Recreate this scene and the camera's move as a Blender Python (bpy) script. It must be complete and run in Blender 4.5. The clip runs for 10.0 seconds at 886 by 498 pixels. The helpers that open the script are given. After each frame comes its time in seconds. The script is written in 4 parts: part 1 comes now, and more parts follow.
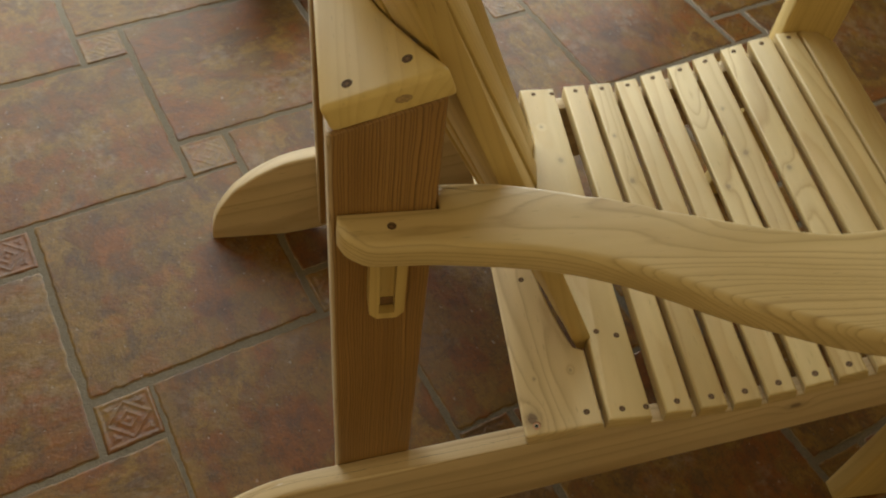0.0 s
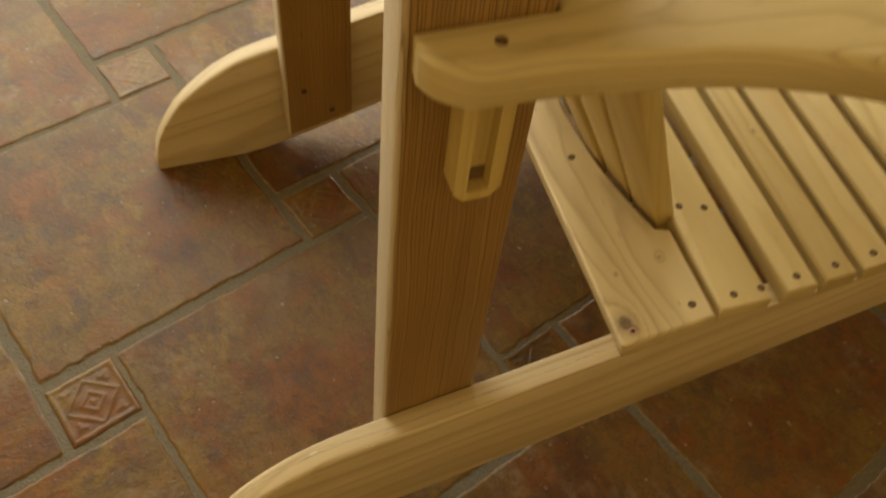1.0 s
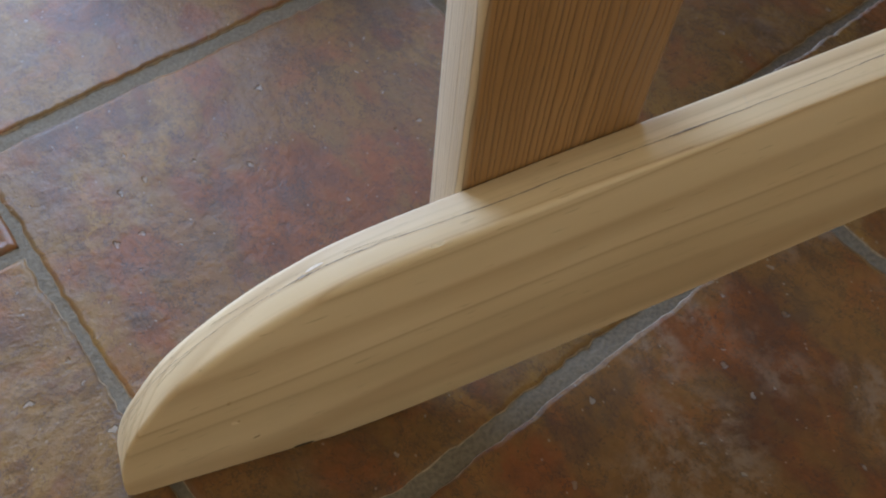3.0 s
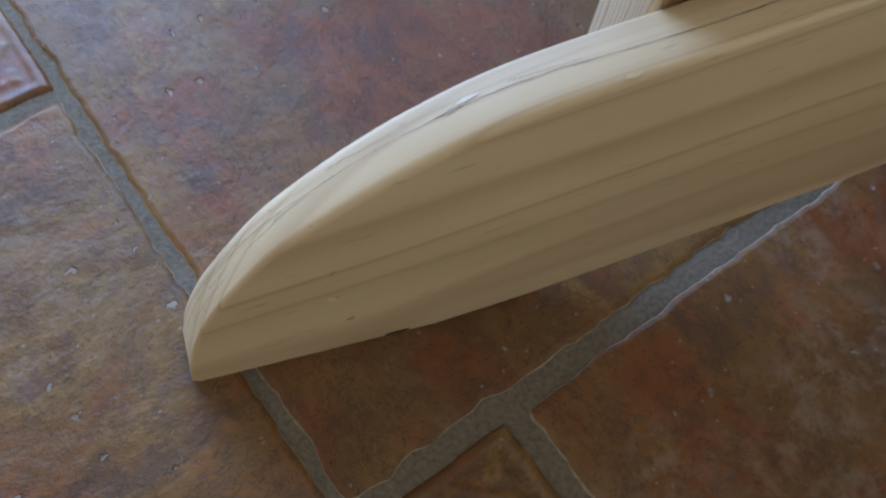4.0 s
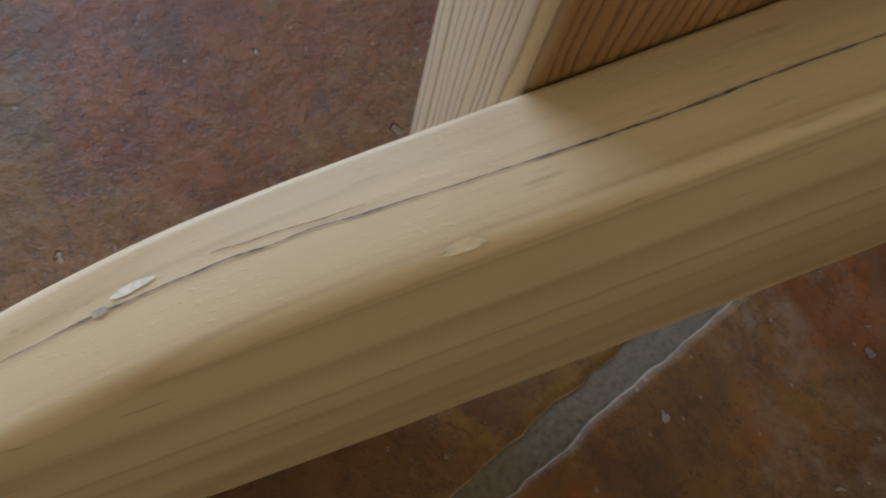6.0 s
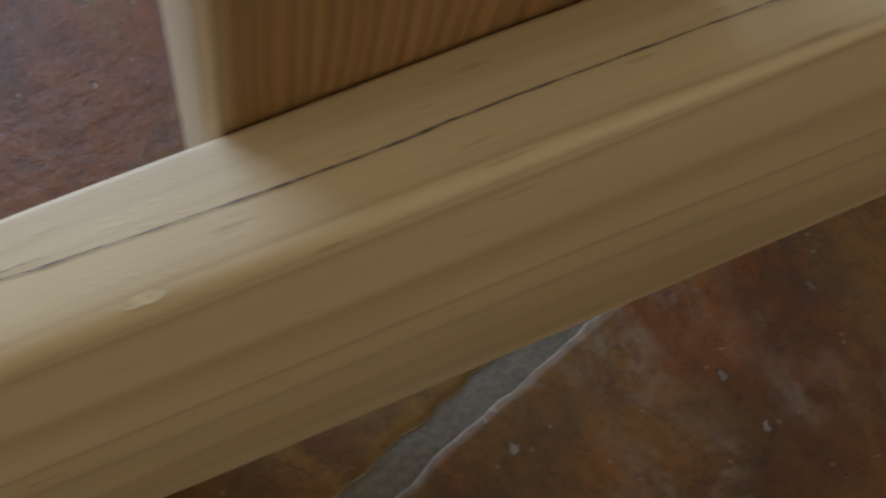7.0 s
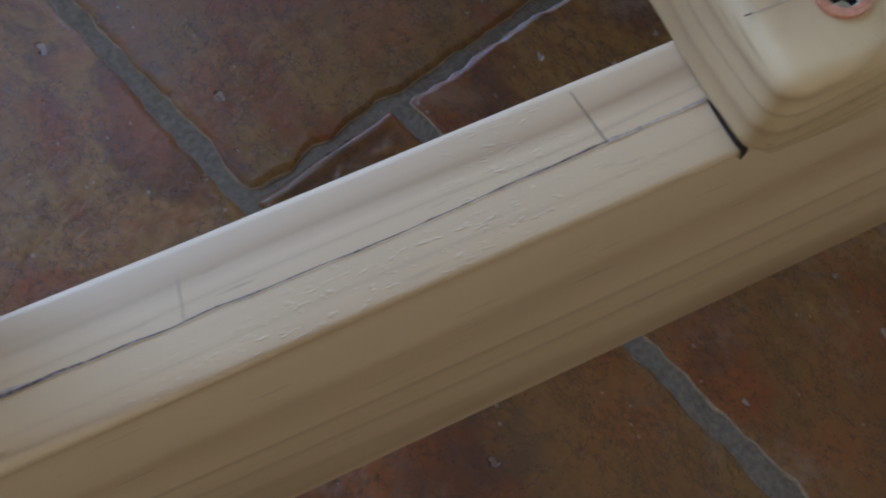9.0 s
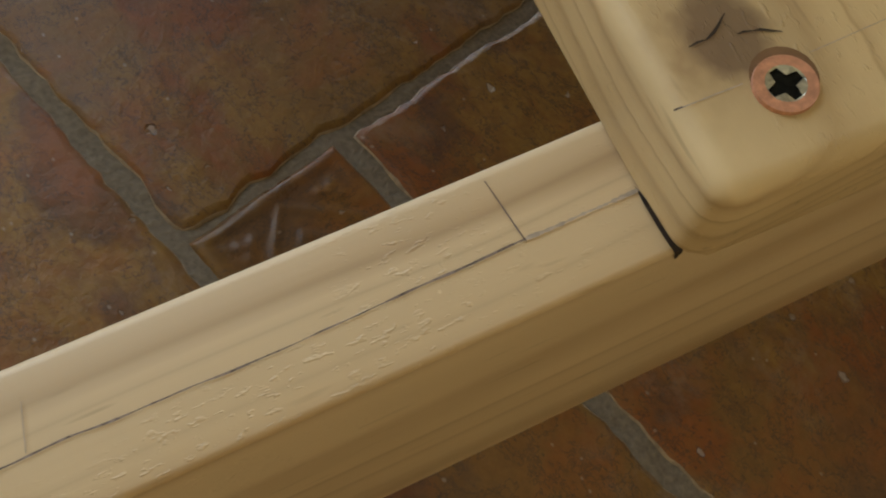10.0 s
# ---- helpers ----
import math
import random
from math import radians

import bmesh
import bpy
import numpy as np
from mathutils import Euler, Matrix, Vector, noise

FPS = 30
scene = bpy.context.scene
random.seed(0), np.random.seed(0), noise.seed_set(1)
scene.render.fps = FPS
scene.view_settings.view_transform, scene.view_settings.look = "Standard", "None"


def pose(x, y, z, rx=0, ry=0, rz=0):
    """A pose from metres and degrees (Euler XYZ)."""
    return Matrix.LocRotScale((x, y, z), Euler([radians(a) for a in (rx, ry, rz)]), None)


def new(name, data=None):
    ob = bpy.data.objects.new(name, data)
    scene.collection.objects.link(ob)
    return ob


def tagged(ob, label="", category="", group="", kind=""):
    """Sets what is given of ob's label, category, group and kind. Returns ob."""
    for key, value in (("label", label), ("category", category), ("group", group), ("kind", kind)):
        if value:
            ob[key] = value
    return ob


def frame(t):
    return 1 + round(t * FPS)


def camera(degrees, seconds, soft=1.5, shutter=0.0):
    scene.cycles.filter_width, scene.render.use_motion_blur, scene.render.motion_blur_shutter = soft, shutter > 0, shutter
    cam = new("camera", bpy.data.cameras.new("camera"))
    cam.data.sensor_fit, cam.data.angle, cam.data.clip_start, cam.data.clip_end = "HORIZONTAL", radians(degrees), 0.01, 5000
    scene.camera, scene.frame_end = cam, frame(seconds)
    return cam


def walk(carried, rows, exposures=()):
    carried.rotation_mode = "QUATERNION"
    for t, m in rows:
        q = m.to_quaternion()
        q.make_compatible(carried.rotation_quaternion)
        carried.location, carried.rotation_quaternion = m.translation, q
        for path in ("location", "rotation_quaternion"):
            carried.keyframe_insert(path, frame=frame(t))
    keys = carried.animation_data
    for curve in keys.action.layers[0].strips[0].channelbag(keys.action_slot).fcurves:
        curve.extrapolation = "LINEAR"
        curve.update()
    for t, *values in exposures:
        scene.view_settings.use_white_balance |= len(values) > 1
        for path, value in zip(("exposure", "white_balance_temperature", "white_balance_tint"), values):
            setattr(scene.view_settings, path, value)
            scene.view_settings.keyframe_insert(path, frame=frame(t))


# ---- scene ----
cam = camera(53.90, 10.0, soft=2.0, shutter=0.4)
PATH = [
    (0, 0.1572, -0.3924, 1.0926, 38.37, -4.66, -8.87),
    (0.5, 0.1334, -0.3170, 1.0305, 35.67, -3.58, -13.63),
    (1, 0.0782, -0.2755, 0.8795, 35.10, -4.36, -18.03),
    (1.5, 0.0818, -0.2287, 0.7248, 33.61, -2.86, -19.98),
    (2, 0.0839, -0.2133, 0.5984, 34.23, -2.87, -20.45),
    (2.2, 0.0847, -0.2110, 0.5529, 34.95, -3.09, -20.49),
    (3.3, 0.0823, -0.1608, 0.4462, 31.29, -4.00, -18.08),
    (3.5, 0.0705, -0.1571, 0.4302, 30.25, -4.33, -17.52),
    (4, 0.0332, -0.1386, 0.3796, 27.37, -5.74, -17.09),
    (4.5, 0.0455, -0.1047, 0.3298, 24.75, -5.42, -17.13),
    (5, 0.0698, -0.0687, 0.2996, 23.91, -6.72, -18.80),
    (5.5, 0.1091, -0.0359, 0.2840, 21.52, -7.02, -18.23),
    (5.7, 0.1185, -0.0346, 0.2901, 21.14, -7.42, -18.58),
    (6.8, 0.1494, -0.0381, 0.2870, 22.78, -9.95, -22.34),
    (7, 0.1652, -0.0433, 0.2922, 23.16, -10.29, -22.22),
    (7.2, 0.1882, -0.0479, 0.2980, 22.83, -8.05, -21.14),
    (7.5, 0.2016, -0.0550, 0.3159, 24.00, -10.42, -21.25),
    (8, 0.2431, -0.0451, 0.3285, 23.93, -10.24, -22.66),
    (8.5, 0.2696, -0.0356, 0.3248, 24.35, -11.39, -23.69),
    (9, 0.2934, -0.0355, 0.3272, 25.51, -10.97, -24.41),
    (9.5, 0.3088, -0.0257, 0.3267, 25.37, -11.02, -25.03),
    (10, 0.3123, -0.0219, 0.3202, 26.24, -12.87, -25.28),
]
EXPOSURE = [(0, -0.58, 8400, 14), (0.5, -0.48, 8800, 14), (1, -0.2, 10900, 15), (1.5, -0.33, 10700, 13), (2, 0.37, 8100, 12), (2.2, 0.39, 7800, 13), (3.3, 0.2, 4900, 19), (4, 0.14, 4800, 18), (4.5, 0.11, 4800, 20), (5, 0.11, 4800, 20), (5.5, -0.18, 5800, 19), (6.8, -0.25, 5700, 17), (7, -0.3, 5600, 16), (7.5, 0.58, 4600, 16), (8, 0.3, 4550, 21), (8.5, 0.0, 4600, 21), (9, -0.1, 4750, 21), (9.5, -0.12, 5400, 18), (10, -0.12, 6900, 15)]
walk(cam, [(row[0], pose(*row[1:])) for row in PATH], EXPOSURE)

# ---- world, light ----
world = bpy.data.worlds.new("sky")
scene.world = world
world.use_nodes = True
wn = world.node_tree
sky = wn.nodes.new("ShaderNodeTexSky")
sky.sky_type = "NISHITA"
sky.sun_disc = False
sky.sun_elevation = radians(48)
sky.sun_rotation = radians(200)
wn.nodes["Background"].inputs["Strength"].default_value = 0.10
wn.links.new(sky.outputs["Color"], wn.nodes["Background"].inputs["Color"])

day = bpy.data.lights.new("daylight_in_opening", "AREA")
day.shape, day.size, day.size_y = "RECTANGLE", 2.06, 2.0
day.energy = 77
day.color = (0.68, 0.85, 1.0)
lamp = new("daylight_in_opening", day)
lamp.matrix_world = pose(0.05, 1.44, 1.05, -90, 0, 0)


# ---- materials ----
def nodes_of(name):
    m = bpy.data.materials.new(name)
    m.use_nodes = True
    t = m.node_tree
    return m, t, t.nodes["Principled BSDF"]


def add(t, kind, **values):
    n = t.nodes.new(kind)
    for k, v in values.items():
        n.inputs[k.replace("_", " ")].default_value = v
    return n


def calc(t, op, a, b=None, c=None):
    n = t.nodes.new("ShaderNodeMath")
    n.operation = op
    for i, v in enumerate((a, b, c)):
        if v is None:
            continue
        if isinstance(v, (int, float)):
            n.inputs[i].default_value = v
        else:
            t.links.new(v, n.inputs[i])
    return n.outputs[0]


def scaled(t, vector, s):
    n = t.nodes.new("ShaderNodeVectorMath")
    n.operation = "MULTIPLY"
    t.links.new(vector, n.inputs[0])
    n.inputs[1].default_value = s
    return n.outputs[0]


def fuzz(t, vector, scale, detail=3.0, rough=0.5):
    n = add(t, "ShaderNodeTexNoise", Scale=scale, Detail=detail, Roughness=rough)
    t.links.new(vector, n.inputs["Vector"])
    return n.outputs["Fac"]


def ramp(t, fac, stops):
    n = t.nodes.new("ShaderNodeValToRGB")
    while len(n.color_ramp.elements) < len(stops):
        n.color_ramp.elements.new(0.5)
    for e, (p, c) in zip(n.color_ramp.elements, stops):
        e.position, e.color = p, (*c, 1) if len(c) == 3 else c
    t.links.new(fac, n.inputs[0])
    return n.outputs[0]


def mixed(t, fac, a, b, how="MIX"):
    n = t.nodes.new("ShaderNodeMix")
    n.data_type, n.blend_type = "RGBA", how
    for i, v in ((0, fac), (6, a), (7, b)):
        if isinstance(v, (int, float)):
            n.inputs[i].default_value = v
        elif isinstance(v, tuple):
            n.inputs[i].default_value = (*v, 1)
        else:
            t.links.new(v, n.inputs[i])
    return n.outputs[2]


def bumped(t, height, strength, distance, normal=None):
    n = add(t, "ShaderNodeBump", Strength=strength, Distance=distance)
    t.links.new(height, n.inputs["Height"])
    if normal is not None:
        t.links.new(normal, n.inputs["Normal"])
    return n.outputs[0]


def spread(t, tilt=0.0):
    """Object coordinates, turned in the board's plane, then shifted by a chance amount per object."""
    co = t.nodes.new("ShaderNodeTexCoord").outputs["Object"]
    if tilt:
        spin = t.nodes.new("ShaderNodeVectorRotate")
        spin.rotation_type = "Z_AXIS"
        spin.inputs["Angle"].default_value = radians(-tilt)
        t.links.new(co, spin.inputs["Vector"])
        co = spin.outputs[0]
    rnd = t.nodes.new("ShaderNodeObjectInfo").outputs["Random"]
    n = t.nodes.new("ShaderNodeCombineXYZ")
    for i, k in enumerate((7.3, 0.06, 0.045)):
        t.links.new(calc(t, "MULTIPLY", rnd, k), n.inputs[i])
    v = t.nodes.new("ShaderNodeVectorMath")
    t.links.new(co, v.inputs[0])
    t.links.new(n.outputs[0], v.inputs[1])
    return v.outputs[0], rnd


def wood(name, early, late, spacing, centre, wander=0.012, contrast=1.0, gloss=0.42, relief=0.00012, tilt=0.0, torn=0.0, ridge=0.35, ripple=0.12, streaks=0.6, knots=(), pale_side=None, crisp=False, seams=(), torn_from=None):
    """Softwood whose grain runs along the local x axis."""
    m, t, p = nodes_of(name)
    co, rnd = spread(t, tilt)
    warp = fuzz(t, scaled(t, co, (1.6, 7, 7)), 1.0, 2.0)
    warp2 = fuzz(t, scaled(t, co, (14, 60, 60)), 1.0, 2.0)
    s = t.nodes.new("ShaderNodeSeparateXYZ")
    t.links.new(co, s.inputs[0])
    y = calc(t, "SUBTRACT", s.outputs[1], centre[0])
    z = calc(t, "SUBTRACT", s.outputs[2], centre[1])
    r = calc(t, "SQRT", calc(t, "ADD", calc(t, "MULTIPLY", y, y), calc(t, "MULTIPLY", z, z)))
    r = calc(t, "ADD", r, calc(t, "MULTIPLY", warp, wander * 4))
    r = calc(t, "ADD", r, calc(t, "MULTIPLY", warp2, wander * ripple))
    raw = t.nodes.new("ShaderNodeTexCoord").outputs["Object"]
    core = None
    for kx, ky, kr in knots:
        away = t.nodes.new("ShaderNodeVectorMath")
        away.operation = "SUBTRACT"
        t.links.new(raw, away.inputs[0])
        away.inputs[1].default_value = (kx, ky, 0)
        flat = scaled(t, away.outputs[0], (0.85 / kr, 1.1 / kr, 0.0))
        size = t.nodes.new("ShaderNodeVectorMath")
        size.operation = "LENGTH"
        t.links.new(flat, size.inputs[0])
        d = calc(t, "ADD", size.outputs["Value"], calc(t, "MULTIPLY_ADD", fuzz(t, raw, 260.0, 2.0), 0.5, -0.25))
        near = calc(t, "POWER", 2.718, calc(t, "MULTIPLY", calc(t, "MULTIPLY", d, d), -0.22))
        r = calc(t, "ADD", r, calc(t, "MULTIPLY", near, kr * 0.9 if kr > 0.006 else spacing * 0.4))
        inside = ramp(t, d, [(0.55, (1, 1, 1)), (1.0, (0, 0, 0))])
        halo = ramp(t, calc(t, "MULTIPLY", d, 0.5), [(0.3, (0.4,) * 3), (0.95, (0, 0, 0))])
        here = calc(t, "MULTIPLY", calc(t, "MAXIMUM", inside, halo), 1.0 if kr > 0.006 else 0.6)
        core = here if core is None else calc(t, "MAXIMUM", core, here)
    one = t.nodes.new("ShaderNodeTexNoise")
    one.noise_dimensions = "1D"
    one.inputs["Scale"].default_value = 0.55 / spacing
    one.inputs["Detail"].default_value = 0.0
    t.links.new(r, one.inputs["W"])
    r = calc(t, "ADD", r, calc(t, "MULTIPLY", one.outputs["Fac"], spacing * 1.1))
    ring = calc(t, "FRACT", calc(t, "DIVIDE", r, spacing))
    stops = [(0.0, (0.10,) * 3), (0.08, (0, 0, 0)), (0.52, (0.05,) * 3), (0.76, (0.40,) * 3), (0.90, (1, 1, 1)), (1.0, (0.15,) * 3)]
    band = ramp(t, ring, stops if crisp else [(0.0, (0.25,) * 3), (0.12, (0, 0, 0)), (0.55, (0.12,) * 3), (0.86, (0.75,) * 3), (0.95, (1, 1, 1)), (1.0, (0.3,) * 3)])
    fibre = fuzz(t, scaled(t, co, (18, 900, 900)), 1.0, 2.0)
    streak = fuzz(t, scaled(t, co, (4, 48, 48)), 1.0, 0.6 if streaks < 0.5 else 2.0)
    blotch = fuzz(t, scaled(t, co, (5, 14, 14)), 1.0, 3.0)
    strength = calc(t, "MULTIPLY", calc(t, "MULTIPLY", band, contrast), calc(t, "MULTIPLY_ADD", streak, 0.9, 0.1))
    base = mixed(t, strength, early, late)
    base = mixed(t, 1.0, base, ramp(t, streak, [(0.3, tuple(1 - streaks * k for k in (0.14, 0.17, 0.22))), (0.7, (1 + 0.06 * streaks,) * 3)]), "MULTIPLY")
    base = mixed(t, 1.0, base, ramp(t, blotch, [(0.3, (0.86, 0.82, 0.74)), (0.68, (1.05, 1.04, 1.03))]), "MULTIPLY")
    base = mixed(t, 1.0, base, ramp(t, rnd, [(0.0, (0.92, 0.89, 0.84)), (1.0, (1.04, 1.04, 1.04))]), "MULTIPLY")
    fleck = ramp(t, fuzz(t, scaled(t, co, (60, 500, 500)), 1.0, 1.0), [(0.70, (0, 0, 0)), (0.78, (0.35,) * 3)])
    base = mixed(t, fleck, base, tuple(c * 0.55 for c in late))
    for depth, wide, dark in seams:
        # a growth ring that lies flat in the board and shows as a line along its edge
        flat = t.nodes.new("ShaderNodeSeparateXYZ")
        t.links.new(raw, flat.inputs[0])
        sway = calc(t, "MULTIPLY_ADD", fuzz(t, scaled(t, raw, (9, 0.5, 0.5)), 1.0, 2.0), 0.007, -0.0035)
        off = calc(t, "ABSOLUTE", calc(t, "SUBTRACT", calc(t, "ADD", flat.outputs[2], sway), depth))
        soft = calc(t, "MULTIPLY", ramp(t, calc(t, "DIVIDE", off, wide * 2), [(0.0, (1, 1, 1)), (0.35, (0.35,) * 3), (1.0, (0, 0, 0))]), calc(t, "MULTIPLY_ADD", streak, 1.4, -0.1))
        base = mixed(t, calc(t, "MULTIPLY", soft, dark), base, tuple(c * 0.75 for c in late))
    if pale_side is not None:
        # the wood turns paler between these two local y values
        pale_mask = t.nodes.new("ShaderNodeMapRange")
        pale_mask.inputs["From Min"].default_value, pale_mask.inputs["From Max"].default_value = pale_side[1], pale_side[0]
        flat = t.nodes.new("ShaderNodeSeparateXYZ")
        t.links.new(raw, flat.inputs[0])
        t.links.new(flat.outputs[1], pale_mask.inputs["Value"])
        base = mixed(t, pale_mask.outputs[0], base, mixed(t, strength, (0.66, 0.53, 0.36), (0.25, 0.145, 0.07)))
    if core is not None:
        base = mixed(t, calc(t, "MULTIPLY", core, 0.85), base, mixed(t, streak, (0.12, 0.070, 0.042), (0.20, 0.130, 0.082)))
    t.links.new(base, p.inputs["Base Color"])
    t.links.new(calc(t, "MULTIPLY_ADD", blotch, 0.25, gloss - 0.12), p.inputs["Roughness"])
    h = calc(t, "ADD", calc(t, "MULTIPLY", fibre, 0.6), calc(t, "MULTIPLY", band, ridge))
    n1 = bumped(t, h, 0.8, relief)
    if torn:
        patch = ramp(t, fuzz(t, scaled(t, co, (18, 50, 50)), 1.0, 2.0), [(0.42, (0, 0, 0)), (0.56, (1, 1, 1))])
        pits = ramp(t, fuzz(t, scaled(t, co, (420, 1100, 1100)), 1.0, 2.0, 0.6), [(0.58, (0, 0, 0)), (0.70, (1, 1, 1))])
        tear = calc(t, "MULTIPLY", patch, pits)
        if torn_from is not None:
            along = t.nodes.new("ShaderNodeSeparateXYZ")
            t.links.new(raw, along.inputs[0])
            tear = calc(t, "MULTIPLY", tear, ramp(t, along.outputs[0], [(torn_from, (0.25,) * 3), (torn_from + 0.04, (1, 1, 1))]))
        n1 = bumped(t, tear, 1.0, torn, n1)
    t.links.new(n1, p.inputs["Normal"])
    return m


PINE = wood("pine", (0.67, 0.505, 0.22), (0.47, 0.30, 0.11), 0.008, (-0.10, -0.05), contrast=0.6, torn=0.00006)
PINE_RAIL = wood("pine_rail", (0.78, 0.61, 0.27), (0.58, 0.38, 0.14), 0.0075, (-0.10, -0.05), contrast=0.5, torn=0.00005)
PINE_SIDE = wood("pine_runner", (0.70, 0.562, 0.36), (0.43, 0.285, 0.145), 0.0095, (0.0, -0.17), wander=0.006, contrast=0.85, crisp=True, tilt=15.5, torn=0.00010, torn_from=0.26, ridge=0.08, relief=0.00006, streaks=0.35, gloss=0.46, knots=((0.693, 0.247, 0.008),), seams=((0.0062, 0.0012, 0.6), (0.0180, 0.0006, 0.18), (0.0100, 0.0005, 0.35)))
PINE_PALE = wood("pine_pale", (0.68, 0.545, 0.30), (0.50, 0.32, 0.13), 0.0075, (0.05, -0.06), wander=0.018, contrast=0.8, torn=0.00006)
PINE_REAR = wood("pine_rear_board", (0.70, 0.555, 0.32), (0.37, 0.23, 0.11), 0.0046, (-0.035, -0.11), wander=0.016, contrast=0.78, torn=0.00009, crisp=True, knots=((0.0204, -0.0114, 0.0080), (0.0700, -0.0640, 0.0028), (0.0679, -0.0225, 0.0022), (0.395, -0.030, 0.004)))
PINE_FIRST = wood("pine_first_slat", (0.68, 0.545, 0.30), (0.54, 0.36, 0.15), 0.0085, (0.04, -0.06), contrast=0.6, torn=0.00006, knots=((0.385, -0.004, 0.0055), (0.45, 0.010, 0.003)))
PINE_ARM = wood("pine_arm", (0.67, 0.53, 0.285), (0.38, 0.25, 0.11), 0.0036, (0.02, -0.045), wander=0.020, contrast=1.0, torn=0.00006, crisp=True)
PINE_WAVY = wood("pine_flame", (0.68, 0.545, 0.295), (0.42, 0.26, 0.10), 0.0070, (0.03, -0.03), wander=0.042, contrast=1.0, torn=0.00006, crisp=True, knots=((0.29, 0.004, 0.0045), (0.10, -0.006, 0.0030)))
PINE_KNOTTY = wood("pine_knotty", (0.68, 0.545, 0.30), (0.47, 0.30, 0.12), 0.0070, (0.05, -0.06), wander=0.022, contrast=0.9, torn=0.00006, knots=((0.335, 0.003, 0.0050), (0.175, -0.004, 0.0028), (0.42, 0.006, 0.0030)))
PINE_RED = wood("pine_heartwood", (0.385, 0.216, 0.083), (0.080, 0.038, 0.015), 0.0016, (0.17, 0.15), wander=0.004, contrast=1.12, crisp=True, relief=0.0005, ridge=0.9, ripple=0.8, streaks=1.0, pale_side=(0.0005, 0.0042))


def plain(name, colour, rough, metal=0.0, vary=0.15, scale=300.0, bump=0.0001):
    m, t, p = nodes_of(name)
    co = t.nodes.new("ShaderNodeTexCoord").outputs["Object"]
    n = fuzz(t, co, scale, 4.0)
    a = tuple(c * (1 - vary) for c in colour)
    b = tuple(min(1, c * (1 + vary)) for c in colour)
    t.links.new(ramp(t, n, [(0.3, a), (0.7, b)]), p.inputs["Base Color"])
    p.inputs["Roughness"].default_value = rough
    p.inputs["Metallic"].default_value = metal
    t.links.new(bumped(t, n, 0.6, bump), p.inputs["Normal"])
    return m


GRAPHITE = plain("graphite", (0.215, 0.170, 0.150), 0.55, 0.0, 0.75, 900)
GRAPHITE.node_tree.nodes["Principled BSDF"].inputs["Specular IOR Level"].default_value = 0.15
HAIRLINE = plain("hairline", (0.24, 0.17, 0.10), 0.8)
# near black: real cracks, plus shade painted into recesses and under the lip
CRACK_SHADE = plain("crack", (0.035, 0.022, 0.012), 0.8)
PALE_CHIP = plain("torn_wood", (0.73, 0.59, 0.385), 0.8, 0, 0.12, 900)
FLAKE = plain("fresh_splinter", (0.78, 0.69, 0.58), 0.7, 0, 0.14, 900)
FLAKE.node_tree.nodes["Principled BSDF"].inputs["Specular IOR Level"].default_value = 0.15
DENT = plain("bruised_wood", (0.50, 0.36, 0.17), 0.6, 0, 0.2, 700)
SMUDGE = plain("smudge", (0.47, 0.39, 0.31), 0.55, 0, 0.25, 600)
SMUDGE.node_tree.nodes["Principled BSDF"].inputs["Specular IOR Level"].default_value = 0.15
KNOT_PALE = plain("faint_knot", (0.42, 0.28, 0.14), 0.5, 0.0, 0.35, 500)
KNOT = plain("knot_wood", (0.27, 0.16, 0.085), 0.45, 0.0, 0.4, 500)
# brown of bored wood, with the shade inside the hole painted in
HOLE_SHADE = plain("bored_wood_shade", (0.20, 0.11, 0.05), 0.7)
COPPER = plain("copper_screw", (0.62, 0.315, 0.20), 0.45, 0.35, 0.2, 900)
# black paints the shade of a deep cross into a shallow one
RECESS_SHADE = plain("recess_shade", (0.007, 0.007, 0.005), 0.8, 0.0, 0.8, 900)
RECESS_SHADE.node_tree.nodes["Principled BSDF"].inputs["Specular IOR Level"].default_value = 0.1
ZINC = plain("zinc_dish", (0.42, 0.42, 0.33), 0.3, 0.6, 0.5, 900)
STEEL = plain("dark_screw", (0.130, 0.082, 0.046), 0.7, 0.0, 0.3, 700)
STEEL.node_tree.nodes["Principled BSDF"].inputs["Specular IOR Level"].default_value = 0.15
PLASTER = plain("cream_plaster", (0.80, 0.637, 0.39), 0.85, 0, 0.05, 40, 0.0008)
CEILING = plain("ceiling_paint", (0.84, 0.73, 0.53), 0.9, 0, 0.04, 30, 0.0006)
LEAF = plain("leaf", (0.05, 0.10, 0.03), 0.5, 0, 0.35, 60)
CLAY = plain("clay_pot", (0.16, 0.09, 0.05), 0.75, 0, 0.2, 80, 0.0005)


